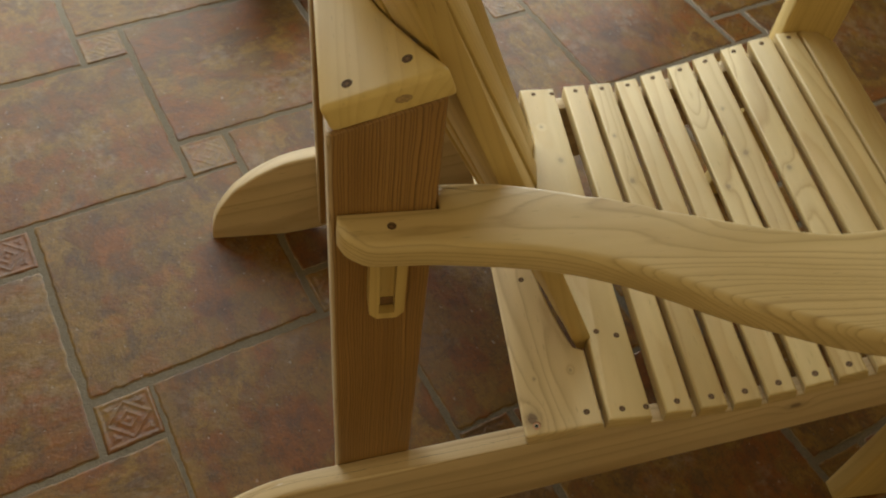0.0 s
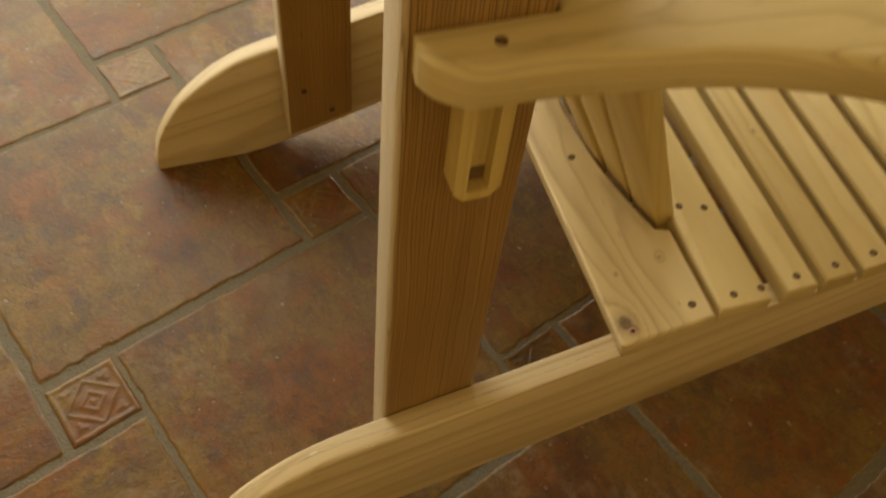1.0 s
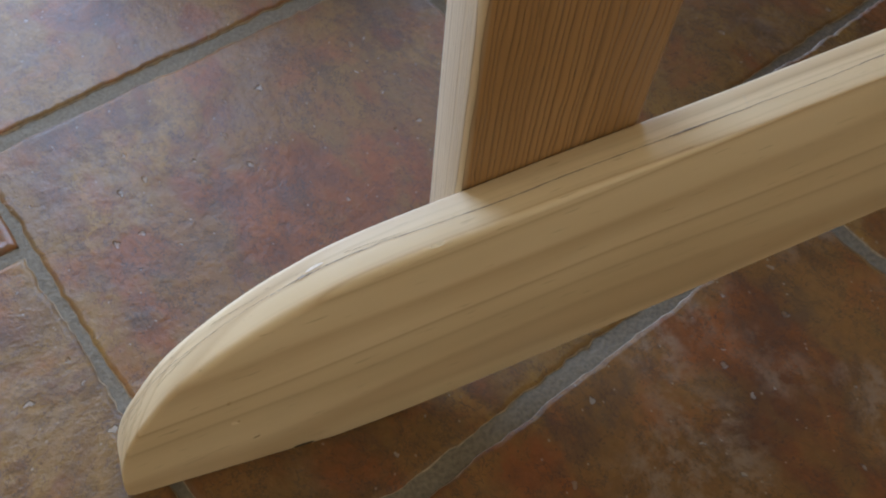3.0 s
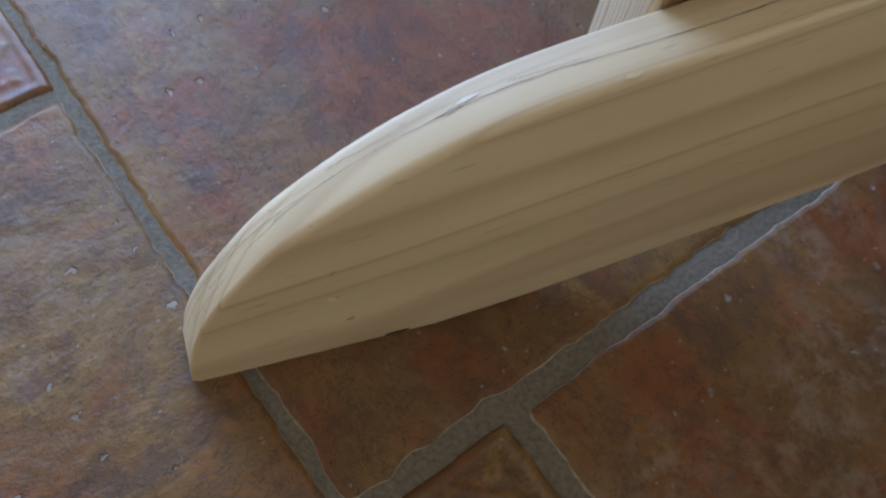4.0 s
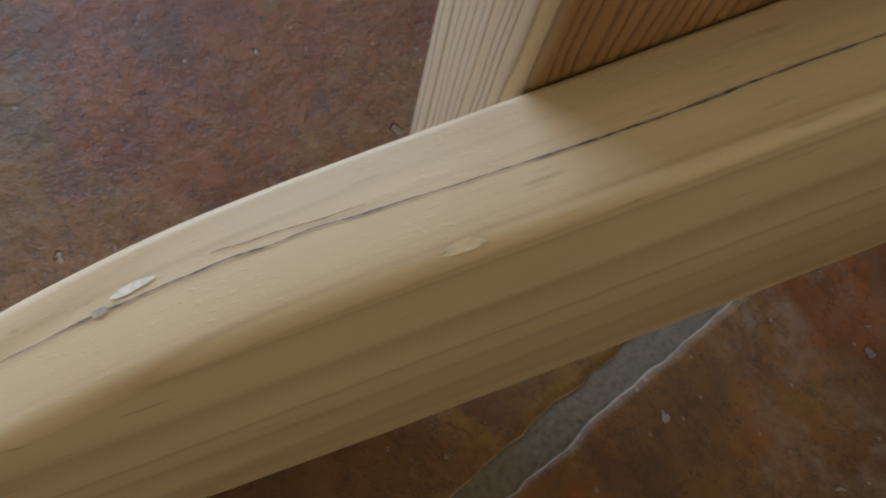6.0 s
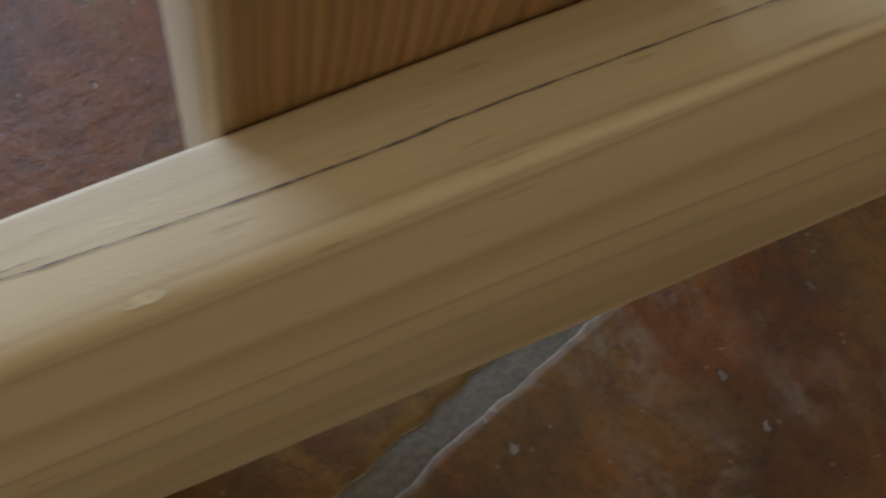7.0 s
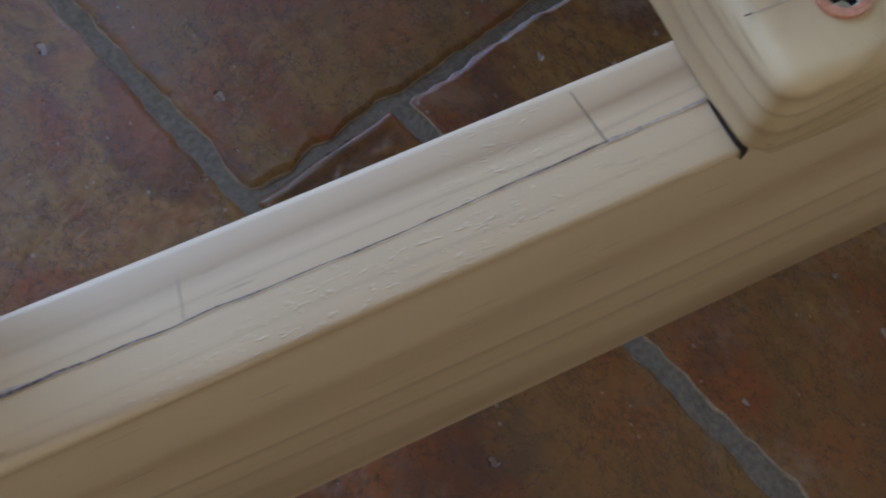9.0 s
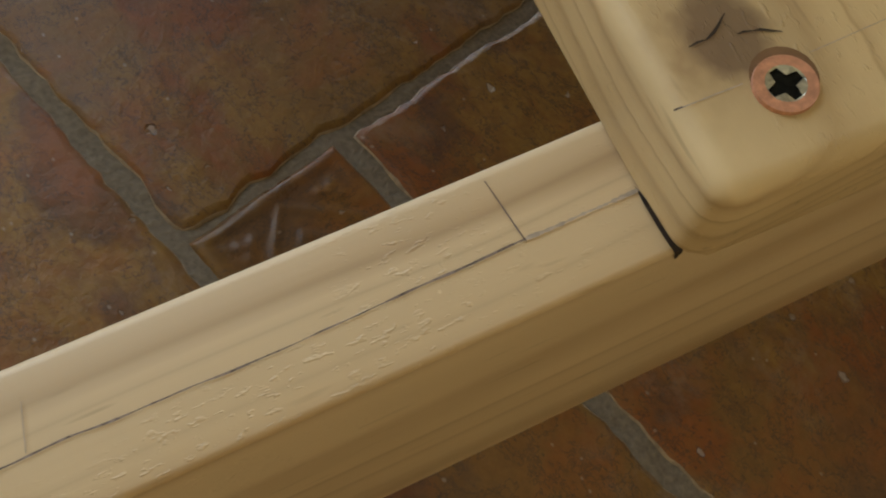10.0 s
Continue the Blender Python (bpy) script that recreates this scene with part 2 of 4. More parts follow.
def tile_material(name, relief=False, ochre=0.0, chalk=0.46):
    """Rustic glaze. ochre: how far the yellow glaze has spread; chalk: how much of the glaze is scuffed pale."""
    m, t, p = nodes_of(name)
    raw = t.nodes.new("ShaderNodeTexCoord").outputs["Object"]
    rnd = t.nodes.new("ShaderNodeObjectInfo").outputs["Random"]
    off = t.nodes.new("ShaderNodeVectorMath")
    comb = t.nodes.new("ShaderNodeCombineXYZ")
    for i, k in enumerate((13.0, 29.0, 7.0)):
        t.links.new(calc(t, "MULTIPLY", rnd, k), comb.inputs[i])
    t.links.new(raw, off.inputs[0])
    t.links.new(comb.outputs[0], off.inputs[1])
    co = off.outputs[0]
    wavy = t.nodes.new("ShaderNodeTexNoise")
    wavy.inputs["Scale"].default_value, wavy.inputs["Detail"].default_value = 9.0, 1.0
    t.links.new(co, wavy.inputs["Vector"])
    drift = t.nodes.new("ShaderNodeVectorMath")
    drift.operation = "MULTIPLY_ADD"
    t.links.new(wavy.outputs["Color"], drift.inputs[0])
    drift.inputs[1].default_value = (0.03, 0.03, 0.0)
    t.links.new(co, drift.inputs[2])
    run = drift.outputs[0]
    big = fuzz(t, run, 4.2, 2.0, 0.5)
    big2 = fuzz(t, scaled(t, run, (1.0, 1.5, 1.0)), 9.0, 4.0, 0.55)
    mid = fuzz(t, co, 44.0, 7.0, 0.68)
    mid2 = fuzz(t, scaled(t, run, (1.0, 1.4, 1.0)), 24.0, 6.0, 0.64)
    fine = fuzz(t, co, 240.0, 4.0, 0.65)
    # clouds of red, ochre and grey-brown glaze that run into one another
    hue = calc(t, "ADD", calc(t, "MULTIPLY", big, 0.66), calc(t, "MULTIPLY", mid2, 0.34))
    hue = calc(t, "ADD", hue, calc(t, "MULTIPLY_ADD", rnd, 0.10, -0.05))
    base = ramp(t, hue, [(0.34, (0.095, 0.042, 0.020)), (0.41, (0.148, 0.056, 0.019)), (0.455, (0.192, 0.068, 0.018)), (0.49, (0.172, 0.082, 0.023)), (0.53, (0.228, 0.126, 0.031)), (0.575, (0.124, 0.060, 0.021)), (0.64, (0.180, 0.066, 0.018))])
    wash = ramp(t, big2, [(0.51 - ochre, (0, 0, 0)), (0.58 - ochre, (0.55 + 3 * ochre,) * 3)])
    base = mixed(t, wash, base, mixed(t, mid, (0.130, 0.072, 0.026), (0.230, 0.130, 0.034)))
    ember = fuzz(t, scaled(t, run, (1.3, 1.0, 2.0)), 15.0, 5.0, 0.62)
    base = mixed(t, ramp(t, ember, [(0.52, (0, 0, 0)), (0.64, (0.50,) * 3)]), base, (0.240, 0.080, 0.020))
    dusk = fuzz(t, scaled(t, run, (1.0, 1.2, 4.0)), 19.0, 6.0, 0.66)
    base = mixed(t, ramp(t, dusk, [(0.36, (0.55,) * 3), (0.46, (0, 0, 0))]), base, (0.082, 0.050, 0.032))
    base = mixed(t, ramp(t, mid, [(0.34, (0.28,) * 3), (0.44, (0, 0, 0))]), base, (0.090, 0.050, 0.030))
    base = mixed(t, ramp(t, mid, [(0.56, (0, 0, 0)), (0.68, (0.22,) * 3)]), base, (0.245, 0.140, 0.050))
    base = mixed(t, 1.0, base, ramp(t, fine, [(0.33, (0.85, 0.85, 0.85)), (0.66, (1.02, 1.01, 1.0))]), "MULTIPLY")
    crack = calc(t, "ABSOLUTE", calc(t, "SUBTRACT", fuzz(t, run, 46.0, 4.0, 0.65), 0.5))
    base = mixed(t, ramp(t, crack, [(0.0, (0.60,) * 3), (0.012, (0, 0, 0))]), base, (0.050, 0.032, 0.024))
    rill = calc(t, "ABSOLUTE", calc(t, "SUBTRACT", fuzz(t, scaled(t, run, (1.0, 1.8, 1.0)), 17.0, 9.0, 0.74), 0.47))
    base = mixed(t, ramp(t, rill, [(0.0, (0.70,) * 3), (0.013, (0, 0, 0))]), base, (0.055, 0.036, 0.026))
    grit = add(t, "ShaderNodeTexVoronoi", Scale=170.0, Randomness=1.0)
    grit.voronoi_dimensions = "2D"
    t.links.new(scaled(t, run, (1.0, 1.35, 1.0)), grit.inputs["Vector"])
    pick = t.nodes.new("ShaderNodeSeparateColor")
    t.links.new(grit.outputs["Color"], pick.inputs[0])
    dot = ramp(t, grit.outputs["Distance"], [(0.04, (1, 1, 1)), (0.20, (0, 0, 0))])
    base = mixed(t, calc(t, "MULTIPLY", calc(t, "MULTIPLY", dot, calc(t, "GREATER_THAN", pick.outputs[0], 0.972)), 0.5), base, (0.34, 0.29, 0.23))
    base = mixed(t, calc(t, "MULTIPLY", calc(t, "MULTIPLY", dot, calc(t, "LESS_THAN", pick.outputs[0], 0.08)), 0.6), base, (0.045, 0.028, 0.020))
    # glaze worn through to a chalky scum
    flaked = ramp(t, fuzz(t, run, 62.0, 7.0, 0.72), [(0.45, (0, 0, 0)), (0.60, (1, 1, 1))])
    worn = ramp(t, fuzz(t, co, 10.0, 3.0), [(0.70 - 0.4 * chalk, (0, 0, 0)), (0.80 - 0.4 * chalk, (chalk,) * 3)])
    base = mixed(t, calc(t, "MULTIPLY", worn, flaked), base, (0.245, 0.172, 0.118))
    skew = t.nodes.new("ShaderNodeTexNoise")
    skew.inputs["Scale"].default_value = 260.0
    t.links.new(co, skew.inputs["Vector"])
    bent = t.nodes.new("ShaderNodeVectorMath")
    bent.operation = "MULTIPLY_ADD"
    t.links.new(skew.outputs["Color"], bent.inputs[0])
    bent.inputs[1].default_value = (0.006, 0.006, 0.0)
    t.links.new(co, bent.inputs[2])
    cell = add(t, "ShaderNodeTexVoronoi", Scale=34.0, Randomness=1.0)
    cell.voronoi_dimensions = "2D"
    t.links.new(scaled(t, bent.outputs[0], (1.0, 1.5, 1.0)), cell.inputs["Vector"])
    tone = t.nodes.new("ShaderNodeSeparateColor")
    t.links.new(cell.outputs["Color"], tone.inputs[0])
    size = calc(t, "MULTIPLY_ADD", calc(t, "POWER", tone.outputs[1], 2.0), 0.085, 0.028)
    pit = calc(t, "MULTIPLY", calc(t, "GREATER_THAN", tone.outputs[0], 0.62), ramp(t, calc(t, "DIVIDE", cell.outputs["Distance"], size), [(0.65, (1, 1, 1)), (1.0, (0, 0, 0))]))
    base = mixed(t, calc(t, "MULTIPLY", pit, calc(t, "MULTIPLY_ADD", tone.outputs[2], 0.35, 0.12)), base, (0.42, 0.38, 0.33))
    h = calc(t, "ADD", calc(t, "MULTIPLY", mid, 0.75), calc(t, "MULTIPLY", fine, 0.25))
    h = calc(t, "SUBTRACT", h, calc(t, "MULTIPLY", pit, 0.9))
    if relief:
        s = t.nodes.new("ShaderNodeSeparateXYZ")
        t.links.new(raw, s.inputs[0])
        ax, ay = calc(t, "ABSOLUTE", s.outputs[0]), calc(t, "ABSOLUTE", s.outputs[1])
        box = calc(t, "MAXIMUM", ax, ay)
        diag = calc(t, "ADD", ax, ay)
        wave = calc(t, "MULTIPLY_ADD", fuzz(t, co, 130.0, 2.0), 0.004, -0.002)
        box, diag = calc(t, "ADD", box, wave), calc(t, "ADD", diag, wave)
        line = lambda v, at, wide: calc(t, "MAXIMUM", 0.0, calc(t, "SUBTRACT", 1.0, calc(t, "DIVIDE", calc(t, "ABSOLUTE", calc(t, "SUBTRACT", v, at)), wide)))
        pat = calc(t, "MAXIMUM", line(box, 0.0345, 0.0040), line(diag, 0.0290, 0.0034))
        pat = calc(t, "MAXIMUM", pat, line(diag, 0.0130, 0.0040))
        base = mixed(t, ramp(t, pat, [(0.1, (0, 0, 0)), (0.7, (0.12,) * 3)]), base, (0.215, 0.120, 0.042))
        t.links.new(bumped(t, h, 0.9, 0.0009), p.inputs["Normal"])
    else:
        n0 = bumped(t, mid2, 0.5, 0.0034)
        t.links.new(bumped(t, h, 0.9, 0.0018, n0), p.inputs["Normal"])
    t.links.new(base, p.inputs["Base Color"])
    t.links.new(calc(t, "MULTIPLY_ADD", mid, 0.30 if relief else 0.50, 0.16), p.inputs["Roughness"])
    p.inputs["Specular IOR Level"].default_value = 0.30 if relief else 0.27
    return m


TILE = tile_material("rustic_tile")
TILE_OCHRE = tile_material("rustic_tile_ochre", ochre=0.045, chalk=0.36)
TILE_SCUFFED = tile_material("rustic_tile_scuffed", ochre=0.04, chalk=0.60)
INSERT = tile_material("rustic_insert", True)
TILE_EDGE = plain("tile_edge", (0.25, 0.185, 0.115), 0.50, 0, 0.35, 220, 0.0006)
GROUT = plain("grout", (0.152, 0.123, 0.086), 0.92, 0, 0.24, 380, 0.0018)


# ---- building helpers ----
def part(name, bm, material, parent=None, label="", smooth=False):
    me = bpy.data.meshes.new(name)
    bm.normal_update()
    bm.to_mesh(me)
    bm.free()
    me.materials.append(material)
    if smooth:
        for f in me.polygons:
            f.use_smooth = True
        me.set_sharp_from_angle(angle=radians(40))
    ob = new(name, me)
    if parent is not None:
        ob.parent = parent
    if label:
        ob["label"] = label
    return ob


def board(outline, thick, radius=0.003, segments=3):
    """A plank: an outline in local x, y, extruded from z = 0 to thick, with eased edges."""
    bm = bmesh.new()
    low = [bm.verts.new((x, y, 0)) for x, y in outline]
    high = [bm.verts.new((x, y, thick)) for x, y in outline]
    n = len(outline)
    bm.faces.new(low[::-1])
    bm.faces.new(high)
    for i in range(n):
        bm.faces.new((low[i], low[(i + 1) % n], high[(i + 1) % n], high[i]))
    bmesh.ops.recalc_face_normals(bm, faces=bm.faces)
    if radius:
        rims = [e for e in bm.edges if abs(e.verts[0].co.z - e.verts[1].co.z) < 1e-9]
        for e in bm.edges:
            if e not in rims and len(e.link_faces) == 2 and e.calc_face_angle() > radians(50):
                rims.append(e)
        bmesh.ops.bevel(bm, geom=rims, offset=radius, segments=segments, profile=0.5, affect="EDGES", clamp_overlap=True)
    return bm


def curve_points(points, steps=6):
    """A smooth open line through points."""
    out = []
    p = [Vector((*q, 0)) for q in points]
    for i in range(len(p) - 1):
        a, b, c, d = p[max(i - 1, 0)], p[i], p[i + 1], p[min(i + 2, len(p) - 1)]
        for k in range(steps):
            u = k / steps
            q = 0.5 * (2 * b + (c - a) * u + (2 * a - 5 * b + 4 * c - d) * u * u + (3 * b - a - 3 * c + d) * u ** 3)
            out.append((q.x, q.y))
    out.append((p[-1].x, p[-1].y))
    return out


def axes(origin, x, y, z):
    m = Matrix((x, y, z)).transposed().to_4x4()
    m.translation = origin
    return m


# local x = world x, local y = world z, local z = world -y (side boards);
SIDE = lambda x, y, z: axes((x, y, z), (1, 0, 0), (0, 0, 1), (0, -1, 0))
# local x = world y, local y = -world x, local z = up (boards across the chair)
CROSS = lambda x, y, z, tilt=0.0, turn=0.0: Matrix.Translation((x, y, z)) @ pose(0, 0, 0, 0, 0, 90 + turn) @ pose(0, 0, 0, tilt, 0, 0)
# local x = up, local y = world x, local z = world y  (posts)
UP = lambda x, y, z: axes((x, y, z), (0, 0, 1), (1, 0, 0), (0, 1, 0))


def screw_mesh():
    bm = bmesh.new()
    R, a, b = 0.0045, 0.0009, 0.0028
    ring = [bm.verts.new((R * math.cos(i * math.tau / 24), R * math.sin(i * math.tau / 24), 0.0003)) for i in range(24)]
    cross = [(b, a), (a, a), (a, b), (-a, b), (-a, a), (-b, a), (-b, -a), (-a, -a), (-a, -b), (a, -b), (a, -a), (b, -a)]
    top = [bm.verts.new((x, y, 0.0003)) for x, y in cross]
    edges = [bm.edges.new((v[i], v[(i + 1) % len(v)])) for v in (ring, top) for i in range(len(v))]
    bmesh.ops.triangle_fill(bm, edges=edges, use_beauty=True)
    deep = [bm.verts.new((x * 0.8, y * 0.8, -0.0001)) for x, y in cross]
    skirt = [bm.verts.new((v.co.x * 1.06, v.co.y * 1.06, -0.0006)) for v in ring]
    # cross faces take the near-black slot, so their shade is painted
    for i in range(12):
        bm.faces.new((top[i], top[(i + 1) % 12], deep[(i + 1) % 12], deep[i])).material_index = 1
    bm.faces.new(deep).material_index = 1
    for i in range(24):
        bm.faces.new((ring[i], ring[(i + 1) % 24], skirt[(i + 1) % 24], skirt[i]))
    bmesh.ops.recalc_face_normals(bm, faces=bm.faces)
    me = bpy.data.meshes.new("screw")
    bm.to_mesh(me)
    bm.free()
    return me


def bright_screw_mesh():
    """A copper head, a zinc-grey dish round the cross, a shallow cross recess painted black for shade."""
    bm = bmesh.new()
    R, r, a, b = 0.0045, 0.0029, 0.00066, 0.0026
    circle = lambda k, z: [bm.verts.new((k * math.cos(i * math.tau / 32), k * math.sin(i * math.tau / 32), z)) for i in range(32)]
    skirt, rim, lip = circle(R * 1.03, -0.0004), circle(R, 0.00062), circle(r, 0.00058)
    for p, q in ((skirt, rim), (rim, lip)):
        for i in range(32):
            bm.faces.new((p[i], p[(i + 1) % 32], q[(i + 1) % 32], q[i]))
    cross = [(b, a), (a * 1.5, a * 1.5), (a, b), (-a, b), (-a * 1.5, a * 1.5), (-b, a), (-b, -a), (-a * 1.5, -a * 1.5), (-a, -b), (a, -b), (a * 1.5, -a * 1.5), (b, -a)]
    top = [bm.verts.new((x, y, 0.0004)) for x, y in cross]
    edges = [bm.edges.get((lip[i], lip[(i + 1) % 32])) for i in range(32)] + [bm.edges.new((top[i], top[(i + 1) % 12])) for i in range(12)]
    for f in bmesh.ops.triangle_fill(bm, edges=edges, use_beauty=True)["geom"]:
        if isinstance(f, bmesh.types.BMFace):
            f.material_index = 1
    deep = [bm.verts.new((x * 0.9, y * 0.9, 0.00015)) for x, y in cross]
    for i in range(12):
        bm.faces.new((top[i], top[(i + 1) % 12], deep[(i + 1) % 12], deep[i])).material_index = 2
    bm.faces.new(deep).material_index = 2
    bmesh.ops.recalc_face_normals(bm, faces=bm.faces)
    me = bpy.data.meshes.new("screw")
    bm.to_mesh(me)
    bm.free()
    return me


SCREW = screw_mesh()
SCREW.materials.append(STEEL)
SCREW.materials.append(CRACK_SHADE)
SCREW_BRIGHT = bright_screw_mesh()
for m in (COPPER, ZINC, RECESS_SHADE):
    SCREW_BRIGHT.materials.append(m)


def bore_mesh():
    bm = bmesh.new()
    bmesh.ops.create_circle(bm, cap_ends=True, segments=20, radius=0.0056)
    me = bpy.data.meshes.new("screw_hole_disc")
    bm.to_mesh(me)
    bm.free()
    me.materials.append(HOLE_SHADE)
    return me


BORE = bore_mesh()


def screw(parent, x, y, z, bright=False, turn=0.0):
    """A countersunk screw on a board's local upper face; a flat disc paints its hole and shade."""
    ob = new("screw_hole_disc", BORE)
    ob.parent, ob.matrix_basis = parent, pose(x + (0.0011 if bright else 0.0003), y + (-0.0006 if bright else 0.0002), z + 0.0001) @ Matrix.Scale(0.76 if bright else 0.64, 4)
    s = new("screw", SCREW_BRIGHT if bright else SCREW)
    s.parent, s.matrix_basis = parent, pose(x, y, z + 0.0001, 0, 0, turn) @ Matrix.Scale(0.88 if bright else 0.68, 4)
    return s


def knot(parent, x, y, z, rx, ry, material=None):
    bm = bmesh.new()
    n = 28
    ring = []
    for i in range(n):
        a = i * math.tau / n
        k = 1 + 0.10 * noise.noise((math.cos(a) * 2 + x * 90, math.sin(a) * 2, y * 40))
        ring.append(bm.verts.new((rx * k * math.cos(a), ry * k * math.sin(a), 0)))
    bm.faces.new(ring)
    ob = part("knot", bm, material or KNOT, parent, "dark brown knot")
    ob.matrix_basis = pose(x, y, z + 0.0002)
    return ob


# ---- the room ----
X0, X1, Y0, Y1, HIGH = -1.75, 2.6, -1.6, 1.45, 3.05


def box(x0, y0, z0, x1, y1, z1):
    bm = bmesh.new()
    v = [bm.verts.new((x, y, z)) for z in (z0, z1) for y in (y0, y1) for x in (x0, x1)]
    for a in ((0, 2, 3, 1), (4, 5, 7, 6), (0, 1, 5, 4), (1, 3, 7, 5), (3, 2, 6, 7), (2, 0, 4, 6)):
        bm.faces.new([v[i] for i in a])
    return bm


def setting(name, bm, material, label, category):
    return tagged(part(name, bm, material), label, category, kind="structure")


def grout_bed():
    """A slab whose upper face is sandy and uneven round the chair."""
    xs = [X0, -0.9] + [-0.36 + 0.003 * i for i in range(381)] + [1.4, X1]
    ys = [Y0, -0.9] + [-0.36 + 0.003 * i for i in range(281)] + [0.9, Y1]
    low = lambda x, y: -0.0023 + 0.0007 * noise.noise((x * 80, y * 80, 1.5)) + 0.0006 * noise.noise((x * 170, y * 170, 7.5))
    verts = [(x, y, low(x, y)) for y in ys for x in xs]
    w, h = len(xs), len(ys)
    faces = [(j * w + i, j * w + i + 1, j * w + w + i + 1, j * w + w + i) for j in range(h - 1) for i in range(w - 1)]
    rim = list(range(w)) + [j * w + w - 1 for j in range(1, h)] + [(h - 1) * w + i for i in range(w - 2, -1, -1)] + [j * w for j in range(h - 2, 0, -1)]
    base, n = len(verts), len(rim)
    verts += [(verts[i][0], verts[i][1], -0.08) for i in rim]
    faces += [(rim[i], base + i, base + (i + 1) % n, rim[(i + 1) % n]) for i in range(n)] + [tuple(range(base + n - 1, base - 1, -1))]
    me = bpy.data.meshes.new("floor")
    me.from_pydata(verts, [], faces)
    me.materials.append(GROUT)
    for f in me.polygons:
        f.use_smooth = f.index < (w - 1) * (h - 1)
    return new("floor", me)


floor = tagged(grout_bed(), "grey sandy grout under rustic floor tiles", "floor", kind="structure")
# unseen ceiling and walls, added and coloured to bounce warm daylight
setting("ceiling", box(X0, Y0, HIGH, X1, Y1, HIGH + 0.12), CEILING, "unseen plain pale painted ceiling added to bounce daylight", "ceiling")
setting("bounce_wall_west", box(X0 - 0.15, Y0, -0.08, X0, Y1, HIGH), PLASTER, "unseen cream plastered wall added to bounce daylight", "wall")
setting("bounce_wall_east", box(X1, Y0, -0.08, X1 + 0.15, Y1, HIGH), PLASTER, "unseen cream plastered wall added to bounce daylight", "wall")
setting("bounce_wall_south", box(X0 - 0.15, Y0 - 0.15, -0.08, X1 + 0.15, Y0, HIGH), PLASTER, "unseen cream plastered wall added behind the chair's side to bounce daylight", "wall")
OX0, OX1, OZ0, OZ = -1.00, 1.10, 0.03, 2.07
wall = bmesh.new()
for a in ((X0 - 0.15, Y1, -0.08, OX0, Y1 + 0.2, HIGH), (OX1, Y1, -0.08, X1 + 0.15, Y1 + 0.2, HIGH), (OX0, Y1, OZ, OX1, Y1 + 0.2, HIGH), (OX0, Y1, -0.08, OX1, Y1 + 0.2, OZ0)):
    b = box(*a)
    me = bpy.data.meshes.new("piece")
    b.to_mesh(me)
    b.free()
    wall.from_mesh(me)
    bpy.data.meshes.remove(me)
setting("wall_north", wall, PLASTER, "cream plastered wall with a wide garden door opening", "wall")
setting("ground", box(-30, Y1 + 0.2, -0.10, 30, 60, -0.05), GROUT, "pale paved ground outside the door opening", "ground")

# ---- the chair ----
T = 0.0248           # thickness of the boards
THIN = 0.0228        # thickness of the runners
FAR = 0.5037         # inner face of the far runner
WIDE = FAR + T       # outer width
SKEW = 0.0135        # the far side stands a little further forward
LEAN = -math.degrees(math.atan2(SKEW, WIDE))
chair = tagged(new("adirondack_chair"), "unfinished pale pine slatted garden armchair standing on tiles", "chair")


def eased(outline, thick, radius, steps=4):
    """A plank like board(), with sharp corners, whose edge radius on either face is radius(x, y, upper face)."""
    n = len(outline)
    bm = bmesh.new()
    area = sum(outline[i - 1][0] * outline[i][1] - outline[i][0] * outline[i - 1][1] for i in range(n))
    sign = 1 if area > 0 else -1
    inward = []
    for i in range(n):
        a, b, c = (Vector(outline[j % n]) for j in (i - 1, i, i + 1))
        d, e = (b - a).normalized(), (c - b).normalized()
        h = (d + e).normalized()
        inward.append(Vector((-h.y, h.x)) * sign / max(0.5, h.dot(e)))
    rings = []
    for upper_face in (False, True):
        for k in (range(steps + 1) if not upper_face else range(steps, -1, -1)):
            u = k / steps * math.pi / 2
            ring = []
            for q, w in zip(outline, inward):
                r = radius(q[0], q[1], upper_face)
                v = Vector(q) + w * r * (1 - math.sin(u))
                z = r * (1 - math.cos(u))
                ring.append(bm.verts.new((v.x, v.y, thick - z if upper_face else z)))
            rings.append(ring)
    for p, q in zip(rings, rings[1:]):
        for i in range(n):
            bm.faces.new((p[i], p[(i + 1) % n], q[(i + 1) % n], q[i]))
    bm.faces.new(rings[0])
    bm.faces.new(rings[-1])
    bmesh.ops.recalc_face_normals(bm, faces=bm.faces)
    return bm


SEAT = [(0.374, 0.2414), (0.4615, 0.2634), (0.490, 0.2618), (0.515, 0.2628), (0.5485, 0.2657), (0.5877, 0.2682), (0.6258, 0.2725), (0.661, 0.2845), (0.699, 0.2975), (0.733, 0.3115), (0.771, 0.3275), (0.809, 0.3405), (0.847, 0.3495), (0.885, 0.3495), (0.920, 0.3360)]
seat_x, seat_z = [a for a, _ in SEAT], [b for _, b in SEAT]


def seat_at(x):
    return float(np.interp(x, seat_x, seat_z))


tail = curve_points([(0.0, 0.003), (0.0018, 0.0195), (0.0064, 0.0405), (0.0172, 0.0670), (0.0385, 0.0994), (0.0595, 0.1199), (0.0795, 0.1350), (0.1015, 0.1481), (0.1224, 0.1578), (0.150, 0.1659), (0.185, 0.1743)])
